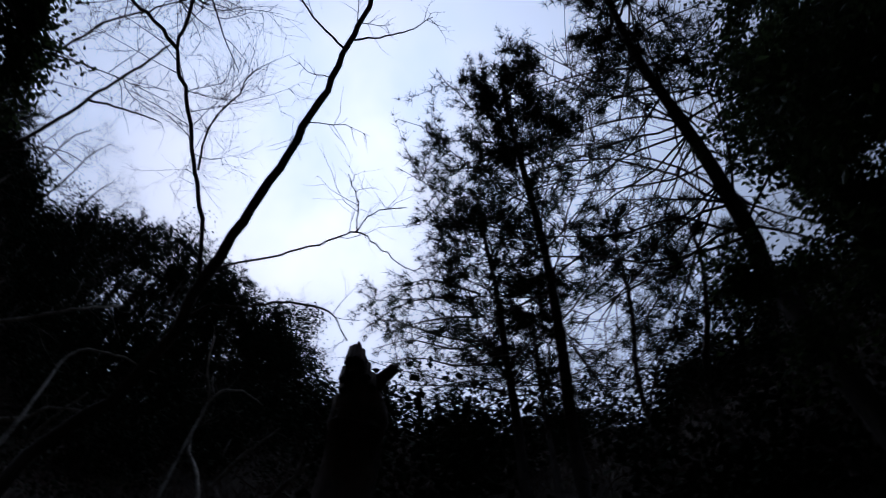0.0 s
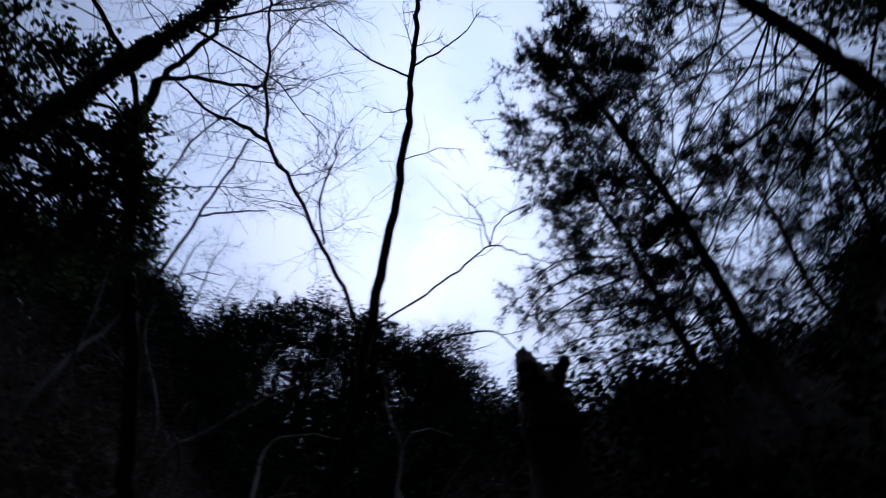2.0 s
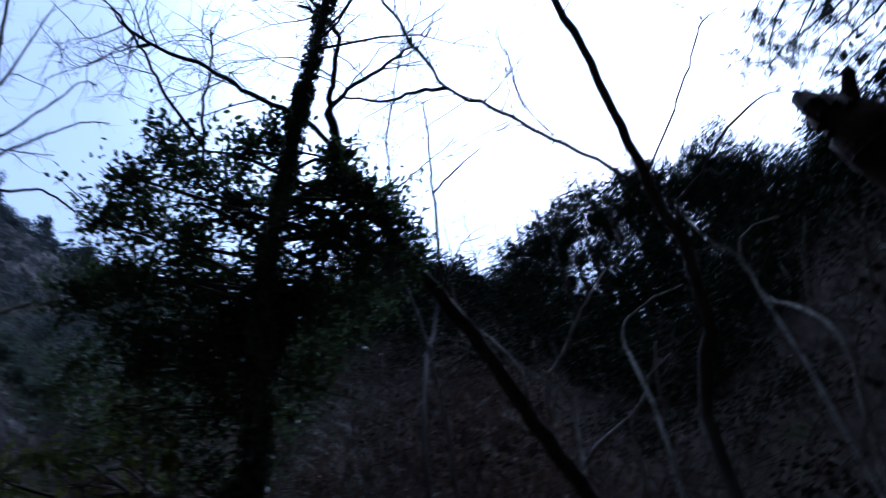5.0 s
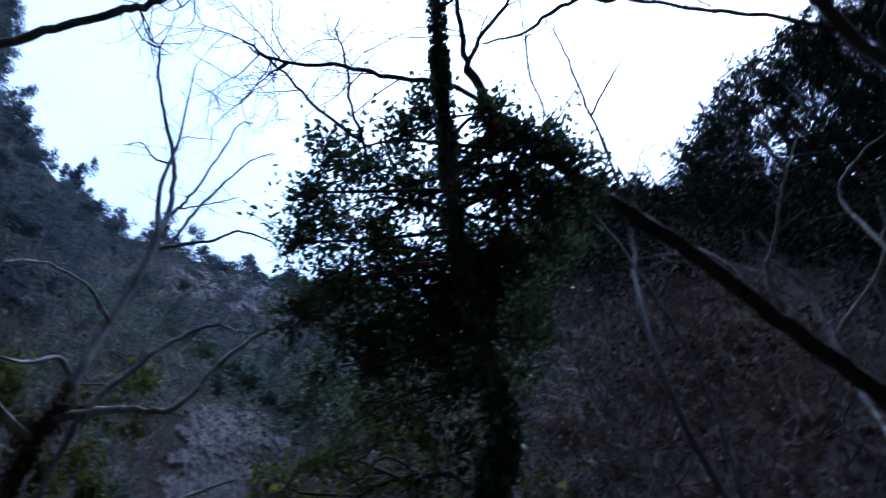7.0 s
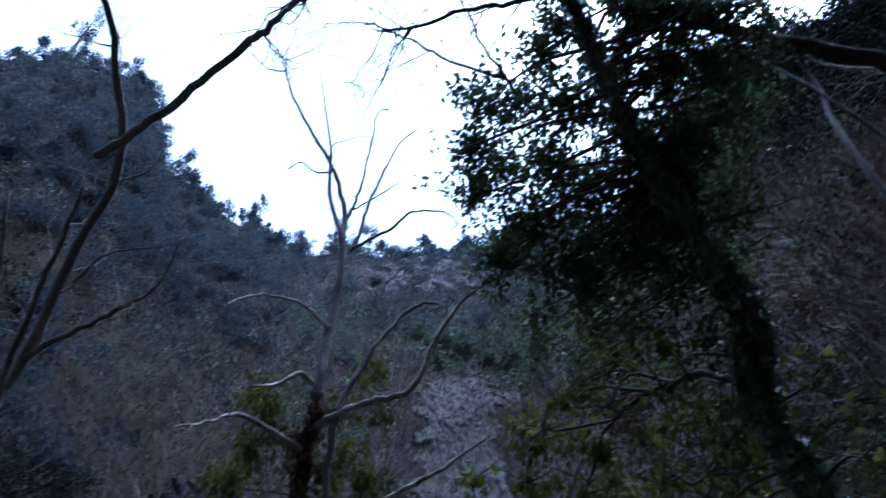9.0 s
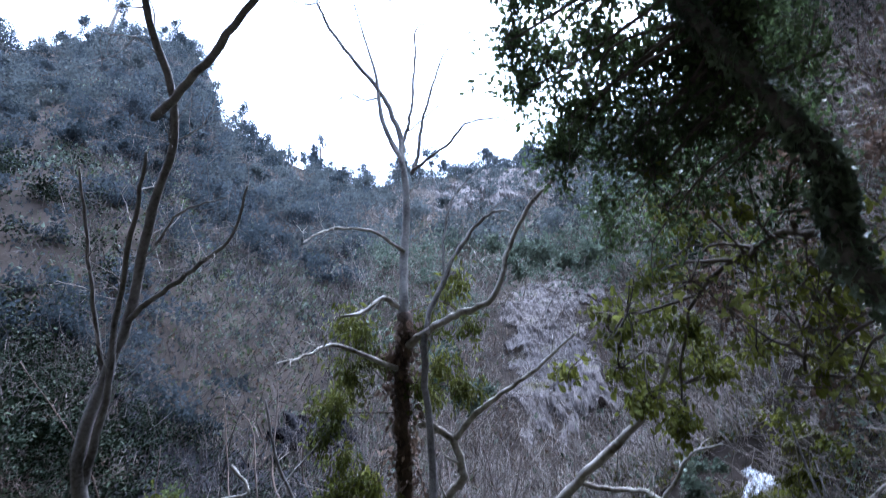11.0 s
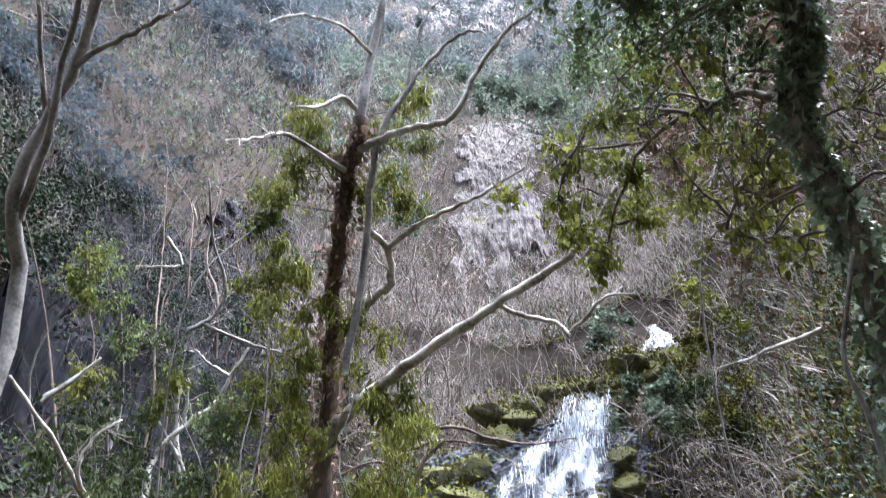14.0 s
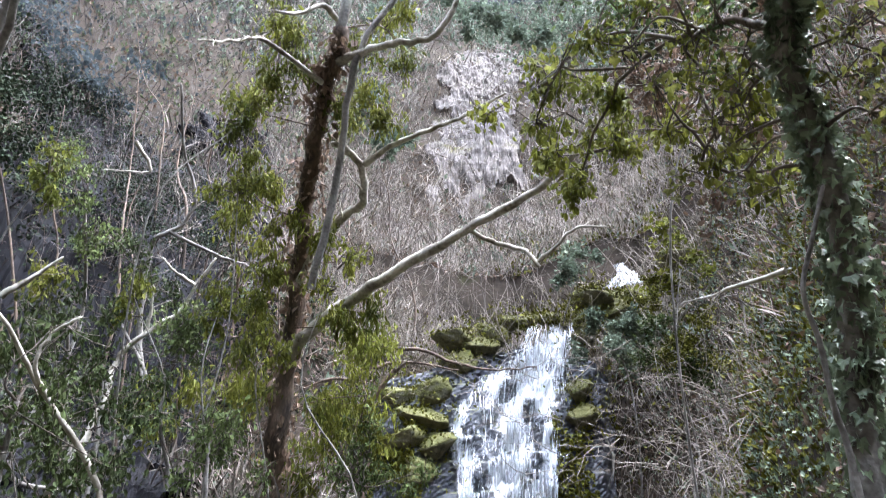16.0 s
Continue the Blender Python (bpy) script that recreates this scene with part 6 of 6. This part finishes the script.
scrub("near_moss", "moss on the near bank", 15000, 3.4, 7.2, 22, 34, M_MOSS, 0.04, (SPRIG_V, SPRIG_T), 1.0, 60, (0, 0, 1))
scrub("shaded_sprigs", "small dark sprigs on the shaded bank", 34000, 3.6, 12.5, -62, -13, M_PINE, 0.07, (SPRIG_V, SPRIG_T), 1.0, 420, (0, 0, 0.6))
scrub("slope_sprigs", "small dark evergreen sprigs covering the shaded slope", 24000, 8.5, 26, -44, -8, M_EVERGREEN, 0.085, (SPRIG_V, SPRIG_T), 1.1, 420, (0, 0, 0.7))
scrub("bank_litter", "reddish brown fallen leaves on the steep bank", 14000, 3.4, 9.0, 34, 80, M_DEAD_LEAF, 0.055, (SPRIG_V, SPRIG_T), 1.0, 160, None)
scrub("low_evergreens", "small dark evergreen sprigs among the stems", 22000, 10, 40, -50, 36, M_SHRUB, 0.14, (SPRIG_V, SPRIG_T), 1.2, 150, (0, 0, 1))


def bramble():
    """Long arching dry stems that hang toward the fall."""
    s = Soup()
    for _ in range(110):
        b = np.array((3.18, 7.41, 2.99)) + rng.randn(3) * np.array([0.8, 0.6, 0.5])
        d = (-1 + rng.randn() * 0.45, -0.1 + rng.randn() * 0.3, 0.25 + rng.randn() * 0.35)
        q = wander(b, d, 0.8 + 1.0 * rng.rand(), 9, 0.6, -0.25)
        tube(s, q, 0.005, 0.0015, 4)
        sprout(s, q, 6, 0.4, 0.0025, 0, 0.5, -0.05, 0.1)
    tagged(s.part("bramble_thicket", M_TWIG), "tangle of arching dry bramble stems beside the waterfall", "bramble", kind="stuff")


bramble()


# ---- shrubs and saplings ----
def shrub(label, clumps, mat, size, per, foot, group="", name="shrub", droop=None, flat=0.3, stem=0.02, near=0.0, shape=(LEAF_V, LEAF_T)):
    clumps = [(np.array(q) - (0, near, 0), r, k) for q, r, k in clumps]
    root = thing(name, label, "shrub", group)
    f = np.array(foot, float)
    f[2] = min(float(height(f[0], f[1])), f[2]) - 0.05
    c = np.mean([np.array(q[0]) for q in clumps], axis=0)
    k = np.linalg.norm(c - f) * 0.09
    path = spline([f, f * 0.7 + c * 0.3 + rng.randn(3) * k, f * 0.35 + c * 0.65 + rng.randn(3) * k, c], 5)
    s = Soup()
    tube(s, path, stem, stem * 0.5, 6, 0.2)
    s.part("stem", M_BARK_GREY, root)
    leafy(root, clumps, mat, size, per, path, M_BARK_DARK, flat, "", droop, shape)


shrub("grey-green leafy shrub overhanging the waterfall", [((2.43, 11.45, 5.01), 0.28, 1), ((2.69, 11.54, 5.34), 0.28, 1), ((2.73, 11.40, 4.83), 0.28, 1), ((3.10, 11.51, 5.26), 0.3, 1), ((2.42, 11.56, 5.43), 0.2, 0.6)], M_SHRUB, 0.06, 1700, (2.66, 11.24, 4.25), "shrubs by the water", near=0.85)
shrub("grey-green shrub above the mossy boulders", [((2.25, 11.23, 6.50), 0.3, 1), ((2.52, 11.34, 6.88), 0.3, 1), ((2.04, 11.18, 6.21), 0.25, 0.8)], M_SHRUB, 0.09, 300, (2.27, 11.38, 6.15), "shrubs by the water")
shrub("low moss-green bush on the bank", [((2.87, 8.56, 4.47), 0.35, 1), ((3.08, 8.29, 4.05), 0.35, 1), ((2.65, 8.65, 4.06), 0.3, 0.8)], M_LEAF_PALE, 0.06, 420, (2.90, 8.61, 3.92), "shrubs by the water")
shrub("yellow-green bush on the slope", [((3.49, 9.78, 6.45), 0.3, 1), ((3.31, 9.91, 5.81), 0.25, 0.8), ((3.71, 9.78, 6.05), 0.25, 0.7)], M_LEAF, 0.08, 220, (3.50, 10.04, 5.60), "shrubs by the water")
shrub("grey-green bush high on the slope", [((1.41, 19.02, 19.17), 0.9, 1), ((2.67, 18.52, 18.08), 0.8, 1), ((0.29, 19.95, 19.69), 0.7, 0.8)], M_SHRUB, 0.2, 420, (1.80, 18.96, 17.70), "bushes on the slope")
shrub("grey-green bush above the cliff", [((-2.36, 16.12, 13.11), 0.6, 1), ((-1.79, 15.74, 11.99), 0.6, 1)], M_SHRUB, 0.15, 380, (-1.91, 16.04, 11.50), "bushes on the slope")
shrub("bush holding dead reddish brown leaves through winter", [((2.17, 5.19, 6.52), 0.5, 1), ((2.63, 5.26, 6.18), 0.5, 1), ((2.27, 5.50, 5.74), 0.5, 1), ((3.09, 4.90, 6.47), 0.45, 1), ((1.79, 5.54, 5.93), 0.45, 0.8), ((2.46, 5.01, 7.02), 0.4, 0.8), ((2.53, 5.31, 5.28), 0.45, 0.8)], M_DEAD_LEAF, 0.07, 380, (2.25, 5.72, 5.23), "", stem=0.012)
for spots, f in (([((2.87, 8.28, 4.31), 0.26, 1), ((3.17, 8.22, 4.48), 0.26, 1), ((3.14, 8.05, 4.02), 0.22, 0.8), ((2.72, 8.39, 4.13), 0.2, 0.7)], (2.99, 8.39, 3.80)), ([((2.82, 5.88, 2.52), 0.2, 1), ((2.98, 5.77, 2.64), 0.2, 1), ((2.81, 5.68, 2.37), 0.2, 1)], (2.83, 5.79, 2.32)), ([((3.01, 9.77, 5.56), 0.25, 1), ((3.31, 9.74, 5.92), 0.25, 1)], (3.09, 9.87, 5.25))):
    shrub("hummock of yellow-green moss and low plants on the bank", spots, M_MOSS, 0.045, 800, f, "moss hummocks on the bank", "moss_hummock", stem=0.008)
LEAFY = [
    ([(-3.74, 6.73, 5.10), (-3.86, 6.57, 5.27), (-3.61, 6.97, 4.77)], (-3.49, 7.48, 3.52)),
    ([(-3.49, 6.28, 3.66), (-3.58, 6.32, 3.38), (-3.29, 6.42, 3.54), (-3.05, 6.50, 3.68)], (-3.08, 6.68, 2.99)),
    ([(-2.84, 6.40, 3.18), (-2.62, 6.53, 3.02), (-3.04, 6.37, 2.91), (-3.19, 6.24, 3.17)], (-2.81, 6.56, 2.48)),
    ([(-2.72, 7.19, 3.71), (-2.51, 7.19, 3.96), (-2.79, 7.24, 3.43), (-2.44, 7.34, 3.53)], (-2.62, 7.44, 2.86)),
    ([(-1.99, 6.42, 2.54), (-1.80, 6.43, 2.79), (-2.20, 6.37, 2.43), (-1.63, 6.52, 2.53)], (-1.81, 6.52, 2.19)),
]
LEAFY += [
    ([(-2.63, 5.33, 2.28), (-2.46, 5.39, 2.45), (-2.81, 5.22, 2.40), (-2.28, 5.50, 2.20)], (-2.46, 5.45, 2.03)),
    ([(-2.56, 4.38, 2.65), (-2.55, 4.44, 2.39), (-2.55, 4.64, 2.58), (-2.50, 4.52, 2.14)], (-2.43, 4.58, 1.93)),
    ([(-0.64, 7.47, 2.75), (-0.90, 7.48, 2.52), (-0.40, 7.52, 2.49), (-0.74, 7.62, 2.99)], (-0.66, 7.53, 2.32)),
    ([(-3.53, 8.16, 4.84), (-3.78, 7.97, 5.03), (-3.28, 8.35, 4.63)], (-3.47, 8.46, 4.09)),
]
for i, (c, f) in enumerate(LEAFY):
    light = i in (0, 3, 4, 7)
    shrub("young leafy evergreen with pale grey-green leaves" if light else "young leafy evergreen with drooping dark leaves", [(q, 0.37, 1) for q in c], M_LEAF_LIGHT if light else M_LEAF_PALE, 0.052, 300, f, "leafy undergrowth on the near bank", "sapling", (0, 0, -0.7), 0.2, 0.03)

YELLOW = [
    ([(-3.46, 5.55, 4.86), (-3.55, 5.62, 4.65), (-3.49, 5.73, 4.51)], (-3.52, 6.05, 4.04)),
    ([(-1.93, 5.86, 5.50), (-2.07, 5.88, 5.40)], (-2.10, 6.27, 4.92)),
    ([(-1.98, 6.18, 4.94), (-1.82, 6.18, 5.03), (-2.18, 6.14, 4.89)], (-2.20, 6.49, 4.39)),
    ([(-3.40, 6.04, 3.92), (-3.51, 6.03, 3.77)], (-3.51, 6.30, 3.29)),
    ([(-2.77, 6.34, 3.94), (-2.87, 6.36, 3.76)], (-2.87, 6.62, 3.27)),
    ([(-2.11, 6.55, 4.01), (-2.17, 6.64, 3.72), (-2.01, 6.65, 3.84)], (-2.01, 6.90, 3.33)),
    ([(-1.69, 6.79, 3.64), (-1.53, 6.87, 3.52)], (-1.53, 7.09, 3.00)),
    ([(-1.17, 6.71, 4.19), (-0.89, 6.62, 4.51)], (-0.91, 6.94, 3.98)),
]
for c, f in YELLOW:
    shrub("thin sapling with sparse yellow-green drooping leaves", [(q, 0.23, 1) for q in c], M_LEAF, 0.058, 150, f, "yellow-green saplings on the bank", "sapling", (0, 0, -0.9), 0.2, 0.012)

# pale crooked dead branches and trunks in the undergrowth
slim_tree([(-2.11, 4.94, 2.01), (-2.42, 4.61, 2.49), (-2.62, 4.29, 2.84), (-2.82, 4.05, 3.13)], 0.035, "leaning pale trunk with flaking bark in the undergrowth", M_BARK_PALE, M_TWIG, 3, 0.5, 1, [([(-2.42, 4.61, 2.49), (-2.46, 4.44, 2.64), (-2.40, 4.41, 2.85), (-2.26, 4.44, 2.98)], 0.5)], "pale crooked trunks")
slim_tree([(-3.48, 7.80, 3.61), (-3.19, 7.81, 3.99), (-2.91, 7.84, 4.25), (-2.76, 7.77, 4.57), (-2.59, 7.71, 4.85)], 0.045, "crooked pale branch rising from the undergrowth", M_BARK_PALE, M_TWIG, 6, 0.5, 1, [([(-3.23, 7.81, 3.95), (-3.20, 7.74, 4.20), (-3.20, 7.65, 4.46)], 0.6), ([(-2.79, 7.78, 4.54), (-3.00, 7.65, 4.65), (-3.14, 7.54, 4.76)], 0.5)], "pale crooked trunks")
slim_tree([(-3.73, 8.69, 4.75), (-3.68, 8.47, 5.35), (-3.37, 8.47, 5.61), (-3.22, 8.35, 5.97), (-3.37, 7.94, 6.55), (-3.39, 7.54, 7.13)], 0.05, "thin grey trunk with crooked pale limbs", M_BARK_GREY, M_TWIG, 10, 0.8, 2, [([(-3.50, 8.46, 5.52), (-2.96, 8.74, 5.36), (-2.54, 8.90, 5.29), (-2.18, 9.01, 5.24)], 0.5)], "pale crooked trunks")
slim_tree([(-3.58, 5.66, 3.52), (-3.39, 5.71, 3.73), (-3.21, 5.73, 3.93)], 0.03, "pale bare branch over the undergrowth", M_BARK_PALE, M_TWIG, 4, 0.4, 1, (), "pale crooked trunks", "fallen_branch", False)
slim_tree([(-4.28, 8.57, 6.91), (-4.09, 8.83, 6.63), (-4.28, 8.79, 6.55), (-4.65, 8.64, 6.48)], 0.03, "hooked pale dead branch caught in the brush", M_BARK_PALE, M_TWIG, 4, 0.4, 1, (), "pale crooked trunks", "fallen_branch", False)
slim_tree([(-0.80, 9.34, 3.06), (-0.79, 9.23, 3.60), (-0.59, 9.15, 3.99), (-0.39, 9.11, 4.17)], 0.085, "short brown trunk beside the waterfall with pale side branches", M_BARK_BROWN, M_TWIG, 4, 0.6, 1, [([(-0.61, 9.06, 4.31), (-0.18, 9.07, 4.32), (0.19, 9.11, 4.20), (0.69, 9.01, 4.09), (1.24, 8.84, 4.11)], 0.3), ([(-0.81, 9.11, 4.07), (-0.39, 9.11, 4.17), (0.27, 9.04, 4.07)], 0.3), ([(-0.79, 9.20, 3.73), (-1.22, 9.11, 3.90), (-1.69, 9.08, 3.73)], 0.3)], "pale crooked trunks")
slim_tree([(2.33, 4.52, 3.60), (2.18, 4.72, 3.59), (2.01, 5.02, 3.60), (1.86, 5.30, 3.62)], 0.022, "lichen-grey branch reaching from the ivy-covered tree", M_BARK_PALE, M_TWIG, 6, 0.35, 1, (), "pale crooked trunks", "fallen_branch", False)
